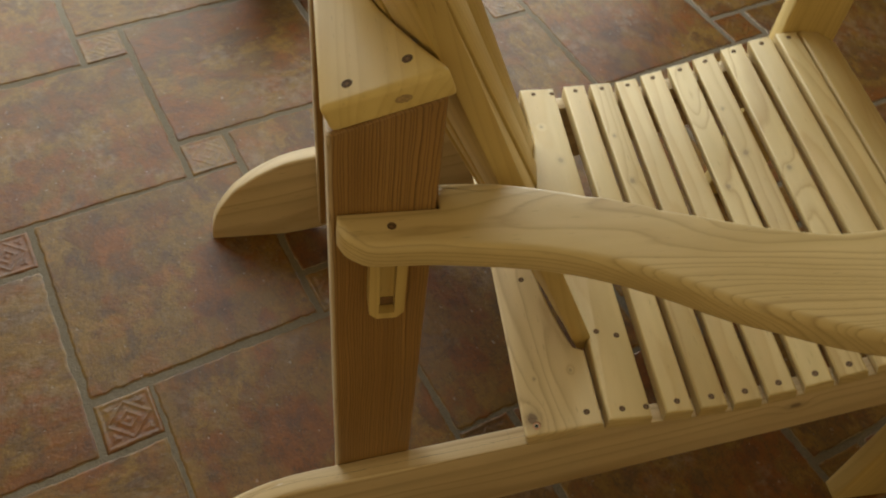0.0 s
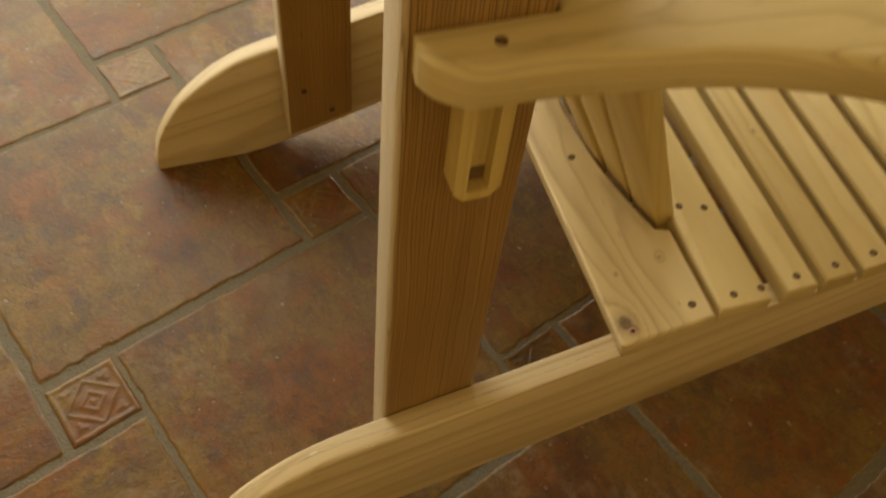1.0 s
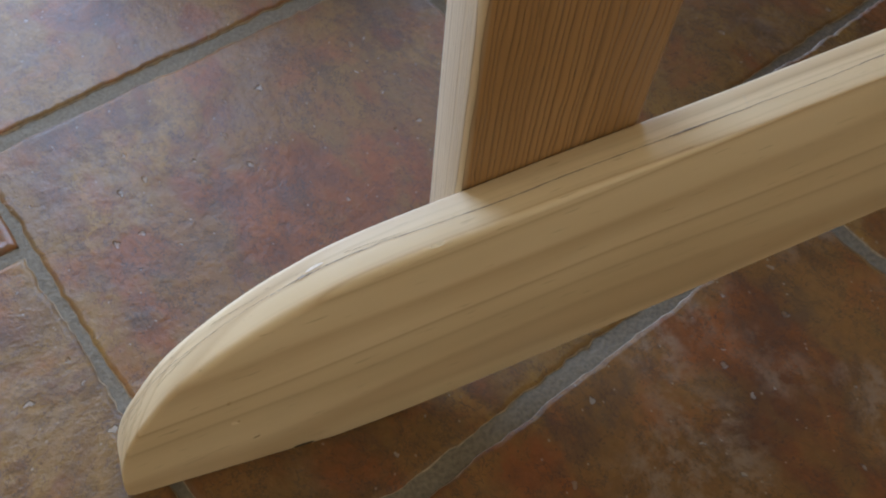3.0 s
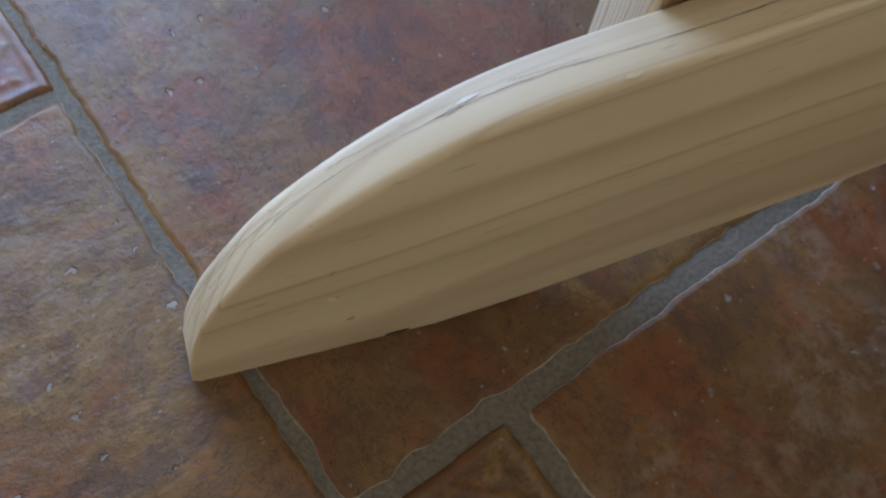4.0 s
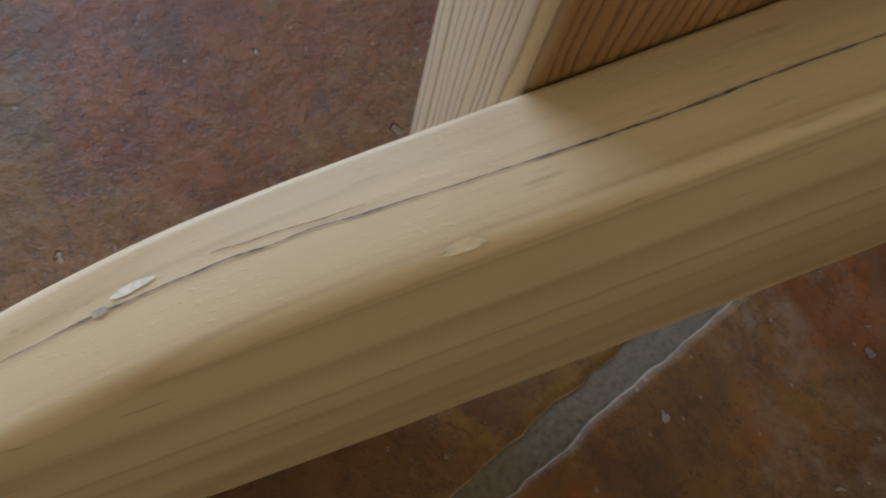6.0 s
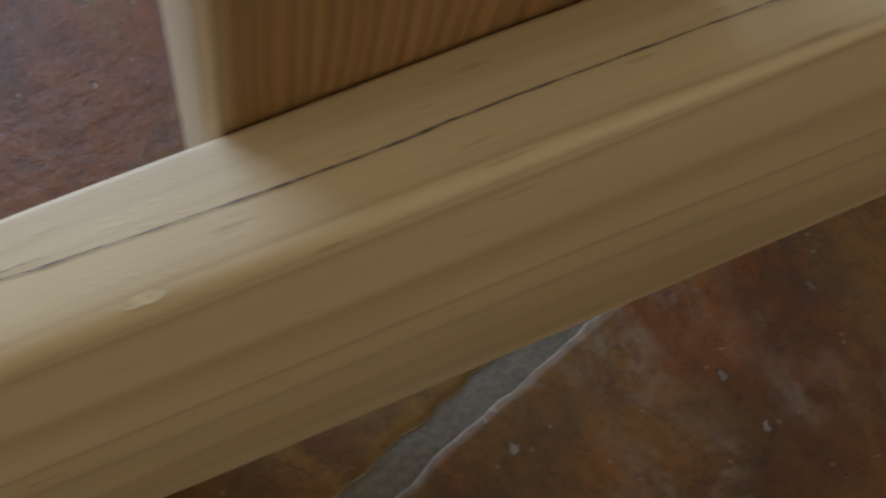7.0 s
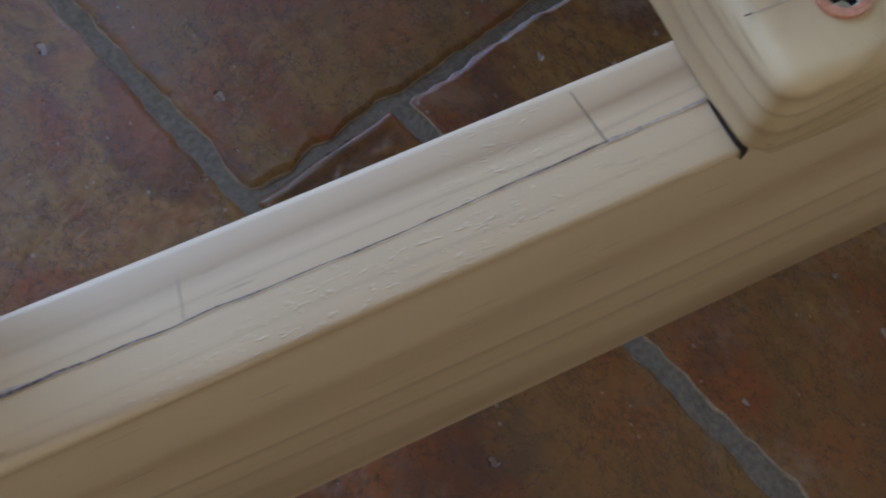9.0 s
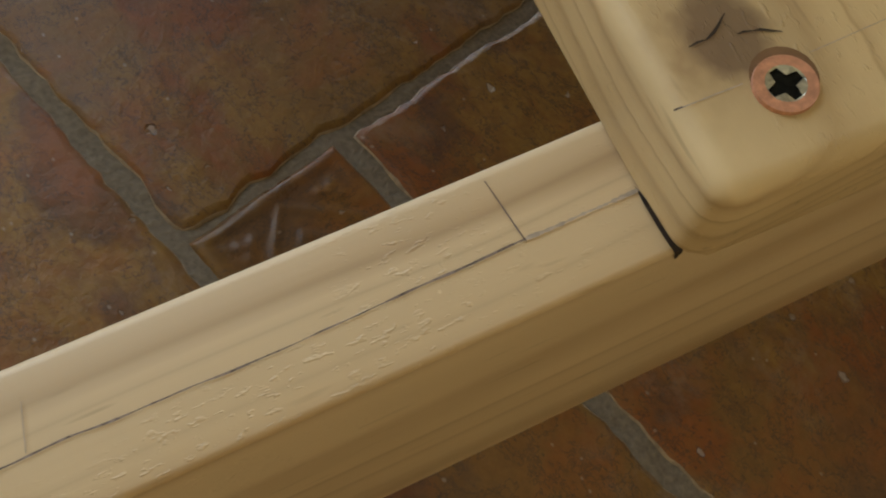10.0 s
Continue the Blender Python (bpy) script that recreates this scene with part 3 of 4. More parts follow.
upper = tail + [(0.22, 0.1832), (0.30, 0.2016), (0.374, 0.2202)] + [(x, seat_at(x) - 0.0205) for x in (0.462, 0.50, 0.54, 0.58, 0.62, 0.66, 0.70, 0.74, 0.78, 0.82, 0.86, 0.89, 0.917)]
lower = [(0.922, 0.262), (0.70, 0.1859), (0.50, 0.1195), (0.30, 0.0537), (0.22, 0.0266), (0.20, 0.0200), (0.16, 0.0075), (0.136, 0.0020), (0.112, 0.0002), (0.085, 0.0), (0.003, 0.0)]
runner_outline = (upper + lower)[::-1]


def runner_edge(x, y, outer):
    if y < 0.012 and x < 0.12:
        return 0.0006
    if outer:
        return float(np.interp(x, [0.0, 0.02, 0.05, 0.10, 0.16, 0.24, 0.30], [0.0012, 0.0020, 0.0034, 0.0042, 0.0034, 0.0017, 0.0010]))
    return float(np.interp(x, [0.0, 0.02, 0.05, 0.09, 0.14, 0.25, 0.34], [0.0045, 0.0075, 0.0060, 0.0028, 0.0014, 0.0014, 0.0022]))


def runner(x, y):
    ob = part("runner", eased(runner_outline, THIN, runner_edge), PINE_SIDE, chair, "pale pine runner with a rounded tail", True)
    ob.matrix_basis = SIDE(x, y + T, 0)
    return ob


near_runner = runner(0, 0)
runner(SKEW + 0.006, FAR)


def runner_top(x):
    return float(np.interp(x, [a for a, _ in upper], [b for _, b in upper]))


def ribbon(points, width, parent, name="pencil_line", label="thin grey pencil line", material=None, fade=0.5):
    """A thin drawn line over local points (x, y, z)."""
    bm = bmesh.new()
    last = None
    for i, q in enumerate(points):
        a, b = Vector(points[max(i - 1, 0)]), Vector(points[min(i + 1, len(points) - 1)])
        d = (b - a).normalized()
        side = d.cross(Vector((0, 1, 0)))
        w = width * max(0.15, 0.75 + fade * 1.6 * noise.noise((i * 0.37, 3.1, width * 1e3)))
        pair = [bm.verts.new(Vector(q) + side.normalized() * w / 2 * k) for k in (-1, 1)]
        if last:
            bm.faces.new((last[0], last[1], pair[1], pair[0]))
        last = pair
    return part(name, bm, material or GRAPHITE, parent, label)


def on_top(x, y, lift=0.00025):
    return (x, runner_top(x) + lift, T - y)


def drawn(x):
    return 0.0122 + 0.0006 * noise.noise((x * 24, 0, 0)) + 0.0003 * noise.noise((x * 130, 5, 0)) + float(np.interp(x, [0.02, 0.11, 0.13, 0.16, 0.20, 0.26, 0.33, 0.376], [0.0030, 0.0034, 0.0030, 0.0016, 0.0006, 0.0004, -0.0006, 0.0]))


for a, b, w in ((0.101, 0.200, 0.00036), (0.200, 0.284, 0.00046), (0.284, 0.367, 0.00034), (0.367, 0.384, 0.00060)):
    ribbon([on_top(a + (b - a) * i / 70, drawn(a + (b - a) * i / 70)) for i in range(71)], w, near_runner, material=SMUDGE if a > 0.36 else GRAPHITE)
ribbon([on_top(0.016 + i * 0.085 / 60, drawn(0.016 + i * 0.085 / 60)) for i in range(61)], 0.00022, near_runner)
for a, b, y0, dy in ((0.008, 0.026, 0.0090, 0.0005), (0.066, 0.088, 0.0190, -0.001), (0.018, 0.027, 0.0125, 0.0), (0.036, 0.050, 0.0118, 0.0012), (0.046, 0.058, 0.0135, 0.0008), (0.126, 0.150, 0.0172, -0.0012), (0.012, 0.034, 0.0165, 0.0006), (0.005, 0.016, 0.0140, 0.0)):
    ribbon([on_top(a + (b - a) * i / 30, y0 + dy * i / 30 + 0.0004 * noise.noise((i * 0.16, y0 * 900, 0))) for i in range(31)], 0.00020, near_runner, "hairline_crack", "fine dark crack in the wood", HAIRLINE, 0.7)
ribbon([on_top(0.3668 - 0.0001 * i, 0.0118 + i * 0.00088, 0.0003) for i in range(13)], 0.00026, near_runner)
ribbon([on_top(0.2990 + 0.0001 * i, 0.0125 + i * 0.0006, 0.0003) for i in range(12)], 0.00018, near_runner, "pencil_line", "faint pencil tick", SMUDGE)


def chip(parent, x, y, rx, ry, material, name, label, lift=0.00015):
    """A small irregular flake on the runner's upper edge."""
    bm = bmesh.new()
    n = 18
    ring = []
    for i in range(n):
        a = i * math.tau / n
        k = 1 + 0.45 * noise.noise((math.cos(a) * 1.7 + x * 50, math.sin(a) * 1.7, y * 300))
        ring.append(bm.verts.new(on_top(x + rx * k * math.cos(a), y + ry * k * math.sin(a), lift)))
    bm.faces.new(ring)
    return part(name, bm, material, parent, label)


chip(near_runner, 0.1130, 0.0172, 0.0036, 0.0007, FLAKE, "torn_fibre", "pale torn sliver of wood", 0.0003)
chip(near_runner, 0.1070, 0.0157, 0.0016, 0.0006, SMUDGE, "pencil_smudge", "bluish grey pencil smudge", 0.0004)
chip(near_runner, 0.2720, 0.0125, 0.0050, 0.0006, SMUDGE, "pencil_smudge", "bluish grey pencil smudge")
chip(near_runner, 0.1620, 0.0040, 0.0034, 0.0010, DENT, "dent", "small yellowish dent at the edge")
chip(near_runner, 0.3535, 0.0102, 0.00028, 0.00028, PALE_CHIP, "torn_fibre", "tiny pale crumb of wood")


def side_mark(x, z, rx, rz, turn, material, name, label):
    bm = bmesh.new()
    n = 14
    ring = []
    for i in range(n):
        a = i * math.tau / n
        k = 1 + 0.35 * noise.noise((math.cos(a) * 1.5 + x * 70, math.sin(a) * 1.5, z * 70))
        p = Matrix.Rotation(turn, 2) @ Vector((rx * k * math.cos(a), rz * k * math.sin(a)))
        ring.append(bm.verts.new((x + p.x, z + p.y, THIN + 0.0002)))
    bm.faces.new(ring)
    return part(name, bm, material, near_runner, label)


side_mark(0.0715, 0.0318, 0.0022, 0.0009, 0.4, KNOT, "pitch_fleck", "small dark pitch fleck")
side_mark(0.0635, 0.0560, 0.0026, 0.0015, -0.7, PALE_CHIP, "torn_fibre", "pale torn sliver of wood")
side_mark(0.0655, 0.0570, 0.0008, 0.0012, -0.3, KNOT_PALE, "pitch_fleck", "small brown pitch fleck")
side_mark(0.0640, 0.0800, 0.0009, 0.0020, -0.3, KNOT_PALE, "pitch_fleck", "small brown pitch fleck")
side_mark(0.0945, 0.0022, 0.0060, 0.0016, 0.05, CRACK_SHADE, "nick", "dark nick at the lower edge")


# posts
def post(x, y, thick):
    ob = part("back_post", board([(0.055, 0.0), (0.078, 0.081), (0.7133, 0.081), (0.6830, 0.0)][::-1], thick, 0.0035), PINE_RED, chair, "reddish straight-grained pine post", True)
    ob.matrix_basis = UP(x, y, 0)
    return ob


post(0.1775, T + 0.0003, 0.0320)
far_post = post(0.1715 + SKEW, FAR - 0.0323, 0.0320)
for z, y in ((0.128, 0.022), (0.090, 0.055)):
    s = screw(far_post, z, y, 0.0, False)
    s.matrix_basis = pose(z, y, -0.0005, 180, 0, 0) @ Matrix.Scale(0.8, 4)


# rear seat board with its hollow front edge
MID, HALF = 0.264, 0.166


def hollow(y, depth, half=HALF, mid=MID):
    u = (y - mid) / half
    return -depth * max(0.0, 1 - u * u)


wide = [(0.0002, -0.0040), (0.0006, -0.0024), (0.0014, -0.0011), (0.0027, -0.0003), (0.0043, 0.0), (0.008, 0.0), (0.0135, 0.0), (0.022, 0.0), (WIDE, 0.0)] + [(y, -(0.0845 if abs(y - MID) > HALF else 0.0735 + hollow(y, 0.0255))) for y in np.linspace(WIDE, 0.0, 81)]
plank = eased(wide[::-1], 0.0205, lambda x, y, up: 0.0032 if up else 0.0007, 5)
# the lip over the near runner has lifted a little
for v in plank.verts:
    if v.co.z < 0.004 and v.co.y > -0.004 and v.co.x < 0.0225:
        v.co.z += float(np.interp(v.co.x, [0.0, 0.004, 0.009, 0.014, 0.022], [0.0016, 0.0014, 0.0008, 0.0001, 0.0]))
rear = part("rear_seat_board", plank, PINE_REAR, chair, "wide pine board with a hollow front edge", True)
rear.matrix_basis = CROSS(0.3835, -0.0006, 0.2231, -14.1, LEAN)

# painted shade of the open joint under that lip, over the runner's near face
bm = bmesh.new()
last = None
turned = rear.matrix_basis
for i in range(16):
    u = i / 15
    e = turned @ Vector((0.0135 * (1 - u) + 0.0030 * u, -0.0006 * u * u, 0))
    w = 0.0013 * u ** 0.6
    pair = [bm.verts.new(on_top(e.x - 0.00025 * u, max(e.y, 0.0030), 0.0002)), bm.verts.new(on_top(e.x + w, max(e.y, 0.0030), 0.0002))]
    if last:
        bm.faces.new((last[0], last[1], pair[1], pair[0]))
    last = pair
top = runner_top(e.x)
for down, out, shift, wide in ((0.0000, 0.0001, 0.0000, 0.0013), (0.0009, 0.0003, 0.0003, 0.0011), (0.0018, 0.0003, 0.0008, 0.0006), (0.0027, 0.0003, 0.0014, 0.0001)):
    pair = [bm.verts.new((e.x + shift, top - down, THIN + out)), bm.verts.new((e.x + shift + wide, top - down + 0.0003, THIN + out))]
    bm.faces.new((last[0], last[1], pair[1], pair[0]))
    last = pair
part("lip_shade", bm, CRACK_SHADE, near_runner, "dark strip painted as shade in the joint under the board's lip")

screw(rear, 0.0114, -0.0143, 0.0205, True, 12)
for x, y in ((0.0165, -0.0705), (0.512, -0.019), (0.512, -0.0705), (0.2030, -0.0330)):
    screw(rear, x, y, 0.0205)
for pts in (
    [(0.0206, -0.0063), (0.0208, -0.0077), (0.0207, -0.0088), (0.0212, -0.01), (0.0219, -0.0111), (0.0227, -0.0121), (0.0232, -0.0128)],
    [(0.0224, -0.0118), (0.0216, -0.0121), (0.0209, -0.0125), (0.0199, -0.0127)],
    [(0.0199, -0.0127), (0.0199, -0.0136), (0.0196, -0.0146), (0.0193, -0.0158), (0.0187, -0.0168), (0.0181, -0.0179)],
):
    bm = bmesh.new()
    last = None
    for i, (a, b) in enumerate(pts):
        w = (0.00006, 0.00017, 0.00008, 0.00024, 0.00020, 0.00012, 0.00005)[i % 7]
        pair = [bm.verts.new((a + w * k, b + 0.3 * w * k, 0.0207)) for k in (-1, 1)]
        if last:
            bm.faces.new((last[0], last[1], pair[1], pair[0]))
        last = pair
    part("knot_crack", bm, CRACK_SHADE, rear, "black crack across a knot")


bm = bmesh.new()
last = None
for i in range(15):
    u = i / 14
    w = 0.00009 * (0.6 + 0.5 * abs(math.sin(i * 1.9)))
    pair = [bm.verts.new((0.0136 + w * k, -0.0006 - 0.0092 * u, 0.0206)) for k in (-1, 1)]
    if last:
        bm.faces.new((last[0], last[1], pair[1], pair[0]))
    last = pair
part("pencil_line", bm, SMUDGE, rear, "faint pencil line")
bm = bmesh.new()
last = None
for i in range(5):
    pair = [bm.verts.new((0.0136 + 0.00012 * k, -0.0004 - 0.0003 * i, 0.0207)) for k in (-1, 1)]
    if last:
        bm.faces.new((last[0], last[1], pair[1], pair[0]))
    last = pair
part("pencil_line", bm, GRAPHITE, rear, "short dark pencil dash")
bm = bmesh.new()
last = None
for i in range(15):
    u = i / 14
    w = 0.00007 * (0.5 + 0.5 * abs(math.sin(i * 1.3)))
    pair = [bm.verts.new((0.0142 + 0.0006 * u + w * k, -0.0195 - 0.0150 * u, 0.0206)) for k in (-1, 1)]
    if last:
        bm.faces.new((last[0], last[1], pair[1], pair[0]))
    last = pair
part("pencil_line", bm, SMUDGE, rear, "faint pencil line")


# seat slats
def slat(x, width, thick=0.0205, outline=None):
    lo = [(0.0, width / 2), (0.0, -width / 2), (WIDE, -width / 2), (WIDE, width / 2)]
    tilt = -math.degrees(math.atan2(seat_at(x + 0.012) - seat_at(x - 0.012), 0.024))
    if x > 0.87:
        tilt = 8 if x < 0.90 else 28
    ob = part("seat_slat", eased(outline or lo, thick, lambda x, y, up: 0.0030 if up else 0.0008, 3), PINE_PALE, chair, "", True)
    ob.matrix_basis = CROSS(x, 0.0006, seat_at(x), tilt, LEAN) @ Matrix.Translation((0, 0, -thick))
    return ob


first = [(0.0, -0.0235), (WIDE, -0.0235)] + [(y, 0.0255 - hollow(y, 0.018, 0.158)) for y in np.linspace(WIDE, 0.0, 50)]
s = slat(0.4945, 0.049, outline=first)
for y in (0.012, WIDE - 0.012):
    screw(s, y, 0.0080, 0.0205)
    screw(s, y, -0.0190, 0.0205)
screw(s, 0.112, 0.0130, 0.0205)
screw(s, 0.105, -0.0095, 0.0205)
s.data.materials.clear()
s.data.materials.append(PINE_FIRST)
for i, x in enumerate((0.5485, 0.5877, 0.6258, 0.661, 0.699, 0.733, 0.771, 0.809, 0.847)):
    s = slat(x, 0.0310)
    s.data.materials[0] = (PINE_PALE, PINE_KNOTTY, PINE_PALE, PINE_PALE, PINE_WAVY, PINE_KNOTTY, PINE_WAVY, PINE_PALE, PINE_PALE)[i]
    for y in (0.0125, WIDE - 0.0125):
        screw(s, y, 0.0, 0.0205)
slat(0.885, 0.035)
slat(0.920, 0.035)


# back slats, standing in the hollow between the rear board and the first slat
def back_slat(i, count=8):
    bm = bmesh.new()
    z0, z1 = 0.235, 0.95 - 0.010 * abs(i - 3.5) ** 1.6
    step = 0.0036 * math.sin(i * 2.4 + 0.5)
    rows = []
    for z in np.linspace(z0, z1, 9):
        k = (z - 0.2635) / 0.45
        half = HALF * (1 + 0.34 * k)
        deep = 0.0255 + 0.046 * k
        back = 0.4505 - 0.427 * (z - 0.2635) + step
        w = 2 * half / count
        ya = MID - half + i * w + 0.0024
        yb = ya + w - 0.0048
        arc = lambda y: back + SKEW * y / WIDE + deep * (((y - MID) / half) ** 2 - 1)
        d = Vector((arc(yb) - arc(ya), yb - ya, 0)).normalized()
        out = Vector((d.y, -d.x, 0.475)).normalized() * 0.0200
        a, b = Vector((arc(ya), ya, z)), Vector((arc(yb), yb, z))
        rows.append([bm.verts.new(v) for v in (a, b, b + out, a + out)])
    for p, q in zip(rows, rows[1:]):
        for j in range(4):
            bm.faces.new((p[j], p[(j + 1) % 4], q[(j + 1) % 4], q[j]))
    bm.faces.new(rows[0][::-1])
    bm.faces.new(rows[-1])
    bmesh.ops.recalc_face_normals(bm, faces=bm.faces)
    long = [e for e in bm.edges if len(e.link_faces) == 2 and e.calc_face_angle() > radians(50)]
    bmesh.ops.bevel(bm, geom=long, offset=0.0022, segments=2, profile=0.5, affect="EDGES")
    # grain along the slat: local x points up it
    m = axes((0.472, MID, 0.2635), Vector((-0.475, 0, 1)).normalized(), (0, 1, 0), Vector((-1, 0, -0.475)).normalized())
    bmesh.ops.transform(bm, matrix=m.inverted(), verts=bm.verts)
    ob = part("back_slat", bm, PINE, chair, "", True)
    ob.matrix_basis = m
    return ob


for i in range(8):
    back_slat(i)

# rail over the posts, with a hollow front edge
RAIL = FAR - 0.0235
rail_outline = [(0.0, 0.004), (RAIL, 0.004)] + [(y, -0.0845 - hollow(y + 0.0235, 0.0705, 0.236)) for y in np.linspace(RAIL, 0.0, 60)]
rail = part("back_rail", board(rail_outline[::-1], 0.0235, 0.0045), PINE_RAIL, chair, "pine rail with a hollow front edge", True)
rail.matrix_basis = CROSS(0.1850, 0.0235, 0.6865, -20.5, LEAN)
for y in (0.0165, RAIL - 0.0165):
    for x, z in ((y, -0.0167), (y + (0.0058 if y < 0.1 else -0.0058), -0.0585)):
        s = screw(rail, x, z, 0.0235)
        s.matrix_basis = s.matrix_basis @ Matrix.Scale(1.2, 4)
m = knot(rail, 0, 0, 0, 0.0060, 0.0032, KNOT_PALE)
m.matrix_basis = pose(-0.0003, -0.050, 0.012, 0, -90, 0) @ pose(0, 0, 0, 0, 0, 90)

# arms
outer = curve_points([(0.1823, 0.0150), (0.1870, 0.0045), (0.1960, -0.0035), (0.2090, -0.0085), (0.2477, -0.0103), (0.305, -0.0180), (0.3455, -0.0270), (0.3848, -0.0410), (0.422, -0.0598), (0.458, -0.0806), (0.4948, -0.0966), (0.5312, -0.1122), (0.570, -0.1245), (0.63, -0.135), (0.71, -0.140), (0.81, -0.137), (0.89, -0.119), (0.94, -0.085), (0.957, -0.042)], 3)
inner = curve_points([(0.945, 0.0), (0.91, 0.012), (0.83, 0.008), (0.73, -0.008), (0.67, -0.018), (0.6045, -0.0230), (0.562, -0.0237), (0.527, -0.0173), (0.485, -0.0057), (0.4435, 0.0080), (0.4015, 0.0203), (0.360, 0.0355), (0.3135, 0.0475), (0.278, 0.0510), (0.2600, 0.0510)], 3)
arm_outline = outer + inner + [(0.2600, 0.0246), (0.1835, 0.0246)]


def arm(far):
    flip = (lambda x, y: (x + SKEW, WIDE - y)) if far else (lambda x, y: (x, y))
    pts = [flip(x, y) for x, y in arm_outline]
    if far:
        pts = pts[::-1]
    ob = part("armrest", eased(pts, 0.0255, lambda x, y, up: (0.0068 if not (0.015 < y < 0.03) else 0.002) if up else 0.003, 4), PINE_ARM, chair, "broad pine armrest sweeping outward", True)
    ob.matrix_basis = pose(0, 0, 0.5775)
    x, y = flip(0.2222, 0.0100)
    screw(ob, x, y, 0.0255)
    return ob


arm(False)
arm(True)


# brackets under the arms
def bracket(x, y, sign):
    bm = bmesh.new()
    w, d, h, s, e = 0.029, 0.018, 0.090, 0.0130, 0.0085
    # a block with a slot that ends above its foot
    outline = [(0, 0), (w, 0), (w, d), ((w + s) / 2, d), ((w + s) / 2, d - e), ((w - s) / 2, d - e), ((w - s) / 2, d), (0, d)]
    low = [bm.verts.new((0.0075, a, b)) for a, b in outline]
    high = [bm.verts.new((h, a, b)) for a, b in outline]
    n = len(outline)
    bm.faces.new(high)
    for i in range(n):
        bm.faces.new((low[i], low[(i + 1) % n], high[(i + 1) % n], high[i]))
    foot = [bm.verts.new((0.0, a, b)) for a, b in ((0.0065, 0), (w - 0.0065, 0), (w - 0.0065, d), (0.0065, d))]
    corner = [low[0], low[1], low[2], low[7]]
    bm.faces.new(foot)
    bm.faces.new((foot[0], foot[1], corner[1], corner[0]))
    bm.faces.new((foot[1], foot[2], corner[2], corner[1]))
    bm.faces.new((foot[2], foot[3], corner[3], low[6], low[3], corner[2]))
    bm.faces.new((foot[3], foot[0], corner[0], corner[3]))
    bm.faces.new((low[3], low[4], low[5], low[6]))
    bmesh.ops.recalc_face_normals(bm, faces=bm.faces)
    ob = part("arm_bracket", bm, PINE, chair, "small slotted pine block under the arm", False)
    ob.matrix_basis = axes((x, y, 0.4872), (0, 0, 1), (1, 0, 0) if sign < 0 else (-1, 0, 0), (0, sign, 0))
    # no hole is cut: a thin brown plate paints the recess's shade
    part("recess_shade", box(0.0080, 0.0100, 0.0094, 0.0190, 0.0210, 0.0098), HOLE_SHADE, ob, "thin dark plate painted as the shade in a screw recess")
    return ob


bracket(0.2070, T + 0.0002, -1)
bracket(0.2380 + SKEW, FAR - 0.0002, 1)


# front legs
def leg(x, y):
    ob = part("front_leg", board([(0.0, 0.0), (0.0, 0.09), (0.5772, 0.09), (0.5772, 0.0)], 0.0265, 0.003), PINE, chair, "upright pine front leg", True)
    ob.matrix_basis = UP(x, y, 0)
    return ob


leg(0.8415, -0.0268)
leg(0.8415 + SKEW, WIDE + 0.0003)

# ---- a potted plant by the opening ----
plant = tagged(new("potted_plant"), "low dark green leafy plant in a clay pot", "plant")
plant.location = (0.15, 1.22, 0)
bm = bmesh.new()
profile = [(0.0, 0.0), (0.062, 0.0), (0.070, 0.02), (0.088, 0.12), (0.097, 0.125), (0.097, 0.145), (0.086, 0.147), (0.082, 0.12), (0.0, 0.118)]
rings = [[bm.verts.new((r * math.cos(a * math.tau / 28), r * math.sin(a * math.tau / 28), z)) for a in range(28)] for r, z in profile[1:-1]]
for p, q in zip(rings, rings[1:]):
    for i in range(28):
        bm.faces.new((p[i], p[(i + 1) % 28], q[(i + 1) % 28], q[i]))
bm.faces.new(rings[0][::-1])
bm.faces.new(rings[-1])
bmesh.ops.recalc_face_normals(bm, faces=bm.faces)
part("pot", bm, CLAY, plant, "brown clay pot", True)
pick = random.Random(11)
bm = bmesh.new()
for i in range(190):
    a, lean = pick.uniform(0, math.tau), pick.uniform(0.5, 1.0)
    length, width = pick.uniform(0.10, 0.19), pick.uniform(0.012, 0.022)
    side = Vector((-math.sin(a), math.cos(a), 0))
    last = None
    for k in range(6):
        u = k / 5
        r = 0.03 + length * u * lean
        z = 0.13 + pick.uniform(0, 0.004) + length * (1.25 * u - 1.55 * u * u * lean)
        c = Vector((math.cos(a) * r, math.sin(a) * r, max(z, 0.012)))
        w = width * math.sin(math.pi * (0.12 + 0.86 * u))
        pair = [bm.verts.new(c - side * w), bm.verts.new(c + Vector((0, 0, -w * 0.3))), bm.verts.new(c + side * w)]
        if last:
            bm.faces.new((last[0], last[1], pair[1], pair[0]))
            bm.faces.new((last[1], last[2], pair[2], pair[1]))
        last = pair
part("foliage", bm, LEAF, plant, "dark green drooping leaves", True)

# ---- floor tiles ----
A, B, GAP = 0.3443, 0.0852, 0.0087
ORIGIN, TURN = Vector((-0.1156, 0.1473, 0)), 0.3429


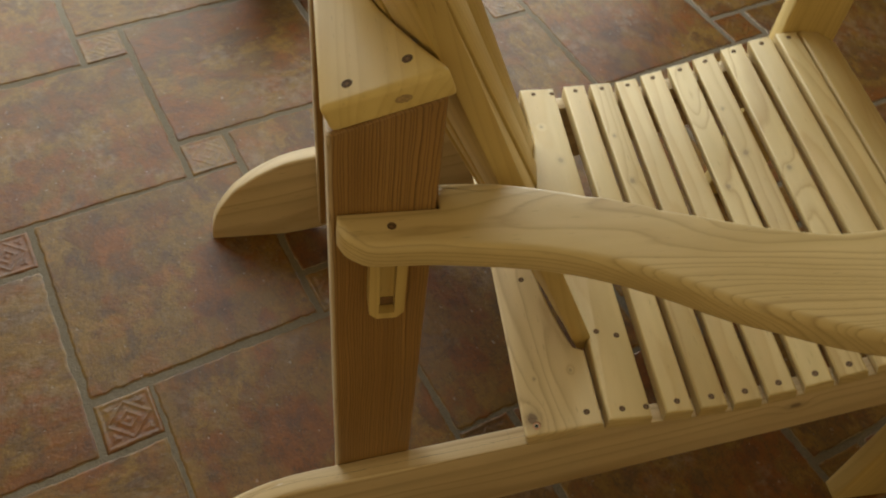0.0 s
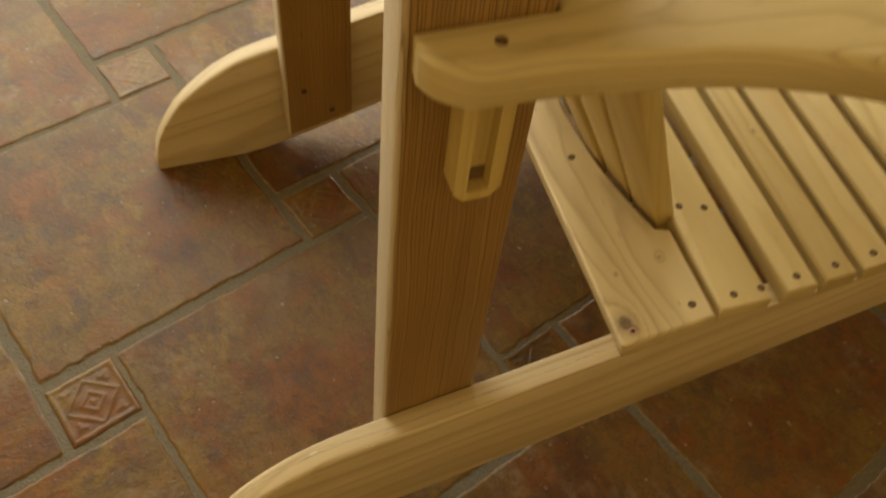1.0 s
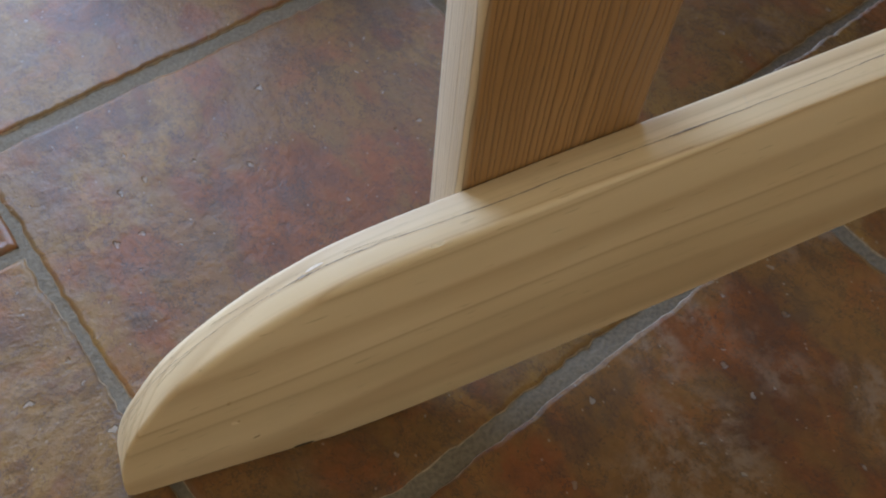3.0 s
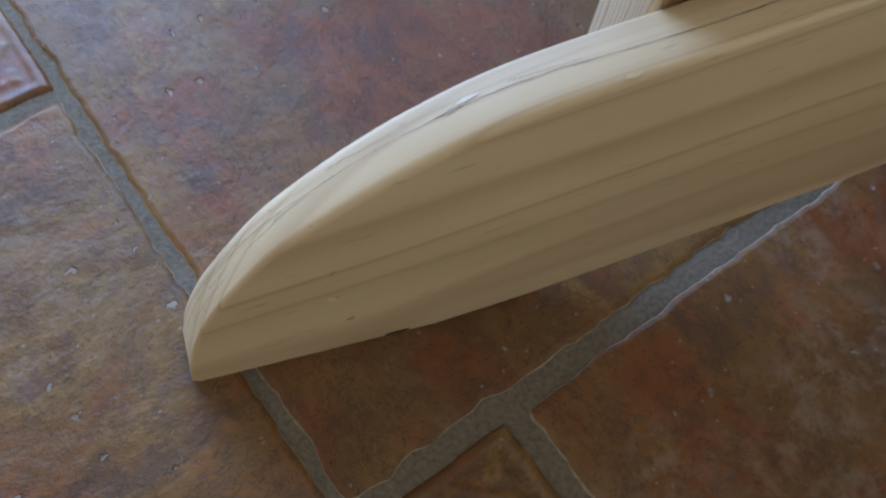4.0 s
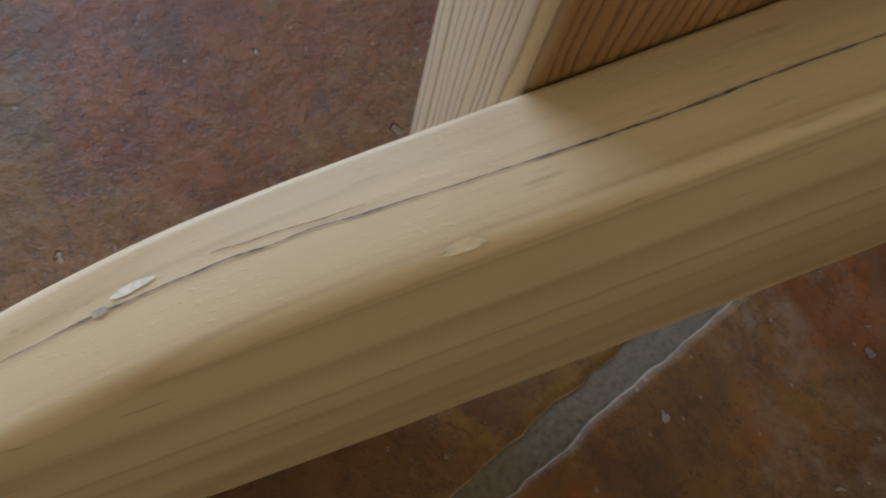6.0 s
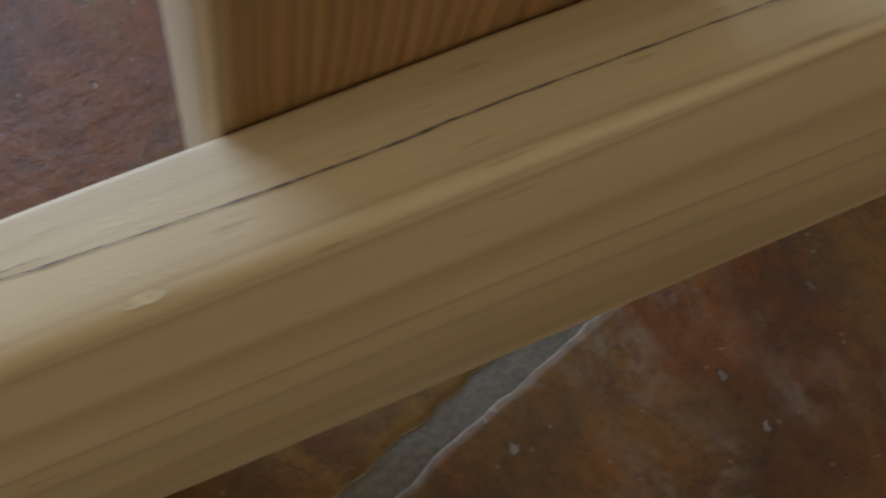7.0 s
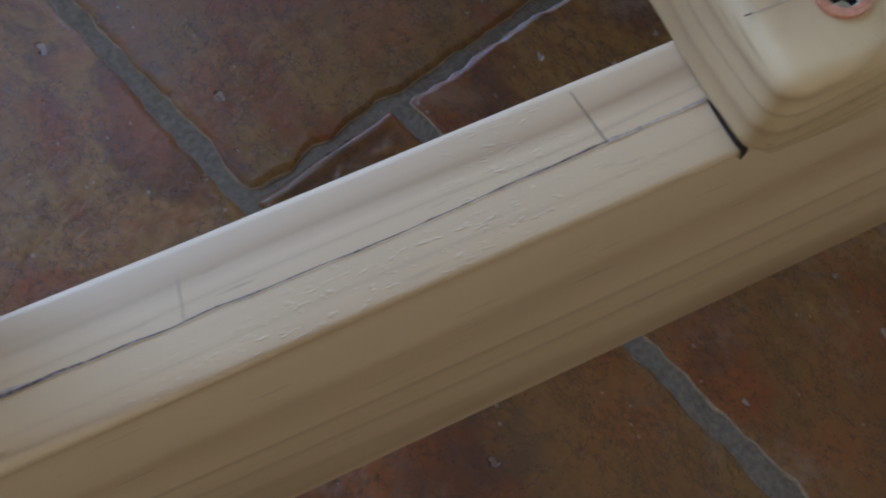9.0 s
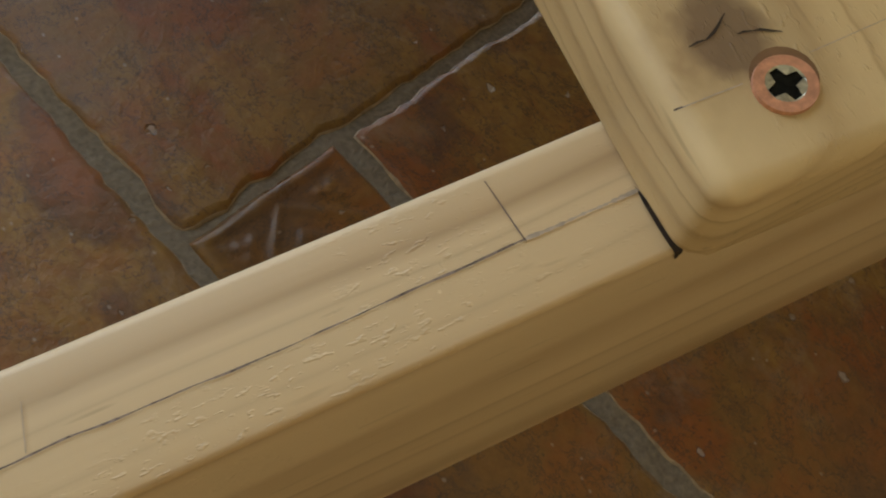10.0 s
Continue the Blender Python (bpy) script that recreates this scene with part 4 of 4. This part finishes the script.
def tile_mesh(name, size, material, edge, seed, per_side):
    bm = bmesh.new()
    half = size / 2
    loop = []
    for sx, sy, dx, dy in ((-1, -1, 1, 0), (1, -1, 0, 1), (1, 1, -1, 0), (-1, 1, 0, -1)):
        for k in range(per_side):
            u = k / per_side
            loop.append((sx * half + dx * u * size, sy * half + dy * u * size))
    low, rim, lip, top = [], [], [], []
    for x, y in loop:
        q = Vector((x, y, 0))
        n1 = noise.noise((x * 24 + seed * 7.1, y * 24, seed)) * 0.0018 + noise.noise((x * 120, y * 120 + seed * 3.3, seed)) * 0.0016
        rough = min(1.0, size / 0.2)
        n1 *= 0.45 + 0.75 * rough
        bite = max(0.0, noise.noise((x * 45 + seed, y * 45, seed * 5.0)) - 0.30) * 0.007 * rough
        corner = min(abs(x), abs(y)) / half
        q *= 1 + (n1 - bite) / half - 0.0007 / half * max(0, corner - (1 - 0.005 / half)) * half / 0.005
        n2 = noise.noise((x * 60 + 9, y * 60, seed * 2.0))
        inset = lambda d: 1 - d / half
        low.append(bm.verts.new((q.x, q.y, -0.006)))
        rim.append(bm.verts.new((q.x * inset(0.0006), q.y * inset(0.0006), -0.0026 + 0.0005 * n2)))
        lip.append(bm.verts.new((q.x * inset(0.0016 + 0.0005 * n2), q.y * inset(0.0016 + 0.0005 * n2), -0.0010 + 0.0003 * n2)))
        k = inset(0.0045 + 0.0020 * n2)
        top.append(bm.verts.new((q.x * k, q.y * k, 0.0)))
    n = len(loop)
    for a, b, slot in ((low, rim, 1), (rim, lip, 1), (lip, top, 0)):
        for i in range(n):
            f = bm.faces.new((a[i], a[(i + 1) % n], b[(i + 1) % n], b[i]))
            f.material_index, f.smooth = slot, True
    bm.faces.new(top)
    bmesh.ops.recalc_face_normals(bm, faces=bm.faces)
    me = bpy.data.meshes.new(name)
    bm.to_mesh(me)
    bm.free()
    me.materials.append(material)
    me.materials.append(edge)
    return me


def insert_mesh(name, size, material, edge, seed, n=46):
    """A small tile with a raised border, lozenges and leaves in its corners."""
    half = size / 2
    ridge = lambda v, at, wide: max(0.0, min(1.0, 1.6 * (1 - abs(v - at) / wide)))
    verts, faces = [], []
    for j in range(n + 1):
        for i in range(n + 1):
            x, y = (2 * i / n - 1) * half, (2 * j / n - 1) * half
            w = 0.0012 * noise.noise((x * 70 + seed, y * 70, seed))
            ax, ay = abs(x), abs(y)
            box, diag = max(ax, ay) + w, ax + ay + w
            z = max(ridge(box, half - 0.0040, 0.0034), ridge(diag, 0.0290, 0.0030), ridge(diag, 0.0130, 0.0036), 0.8 * ridge(diag, 0.0, 0.005))
            leaf = ridge(diag, 0.0465, 0.0090) * ridge(abs(ax - ay), 0.0, 0.0042) + ridge(diag, 0.0420, 0.0040) * ridge(abs(ax - ay), 0.0060, 0.0036)
            z = max(z, min(1.0, leaf))
            z = 0.0007 * (z * z * (3 - 2 * z) - 1) + 0.0004 * noise.noise((x * 60 + 9, y * 60, seed * 3.0))
            k = 1 + (0.0012 * noise.noise((x * 40 + seed, y * 40, seed)) - 0.0006) / half
            verts.append((x * k, y * k, z - 0.0012 * max(0.0, 1 - (half - max(ax, ay)) / 0.0022)))
    for j in range(n):
        for i in range(n):
            a = j * (n + 1) + i
            faces.append((a, a + 1, a + n + 2, a + n + 1))
    rim = [i for i in range(n + 1)] + [j * (n + 1) + n for j in range(1, n + 1)] + [n * (n + 1) + i for i in range(n - 1, -1, -1)] + [j * (n + 1) for j in range(n - 1, 0, -1)]
    base = len(verts)
    verts += [(verts[i][0] * 1.01, verts[i][1] * 1.01, -0.007) for i in rim]
    top = len(faces)
    m = len(rim)
    faces += [(rim[i], base + i, base + (i + 1) % m, rim[(i + 1) % m]) for i in range(m)]
    me = bpy.data.meshes.new(name)
    me.from_pydata(verts, [], faces)
    me.materials.append(material)
    me.materials.append(edge)
    for f in me.polygons:
        f.use_smooth, f.material_index = f.index < top, int(f.index >= top)
    return me


LARGE = [tile_mesh("floor_tile", A - GAP, TILE, TILE_EDGE, i + 1.0, 60) for i in range(6)]
OCHRE = [tile_mesh("floor_tile", A - GAP, TILE_OCHRE, TILE_EDGE, 7.0, 60)]
SCUFFED = [tile_mesh("floor_tile", A - GAP, TILE_SCUFFED, TILE_EDGE, 8.0, 60)]
GLAZE = {(-1, -1): OCHRE, (0, -1): OCHRE, (0, 0): OCHRE, (1, -1): OCHRE, (0, -2): SCUFFED}
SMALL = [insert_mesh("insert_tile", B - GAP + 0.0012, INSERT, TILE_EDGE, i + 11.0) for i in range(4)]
turn = Matrix.Rotation(TURN, 4, "Z")
# pieces that were laid a little off the pattern: (large?, m, n): u, v, growth
LAID = {(True, 0, -1): (-0.001, -0.001, 1.020), (True, 0, -2): (0.0, -0.006, 1.0), (False, 0, -1): (-0.002, -0.006, 1.0), (True, 0, 0): (0.0, 0.004, 1.0), (False, 1, -1): (0.0, 0.005, 1.0), (True, 1, -2): (0.0, 0.004, 1.0)}
chance = random.Random(5)
for m in range(-9, 12):
    for n in range(-9, 10):
        u, v = m * A - n * B, m * B + n * A
        for large, kind, cu, cv in ((False, SMALL, u + B / 2, v + B / 2), (True, LARGE, u + A / 2, v + B + A / 2)):
            du, dv, grow = LAID.get((large, m, n), (0, 0, 1.0))
            q = ORIGIN + turn @ Vector((cu + du, cv + dv, 0))
            if not (X0 < q.x < X1 and Y0 < q.y < Y1):
                continue
            if large:
                kind = GLAZE.get((m, n), kind)
            ob = new("floor_tile" if large else "insert_tile", kind[chance.randrange(len(kind))])
            ob.parent = floor
            spin = chance.randrange(4) * math.pi / 2
            ob.matrix_basis = Matrix.Translation((q.x, q.y, chance.uniform(-0.0008, 0.0))) @ Matrix.Rotation(TURN + spin, 4, "Z") @ Matrix.Diagonal((grow, grow, 1, 1))
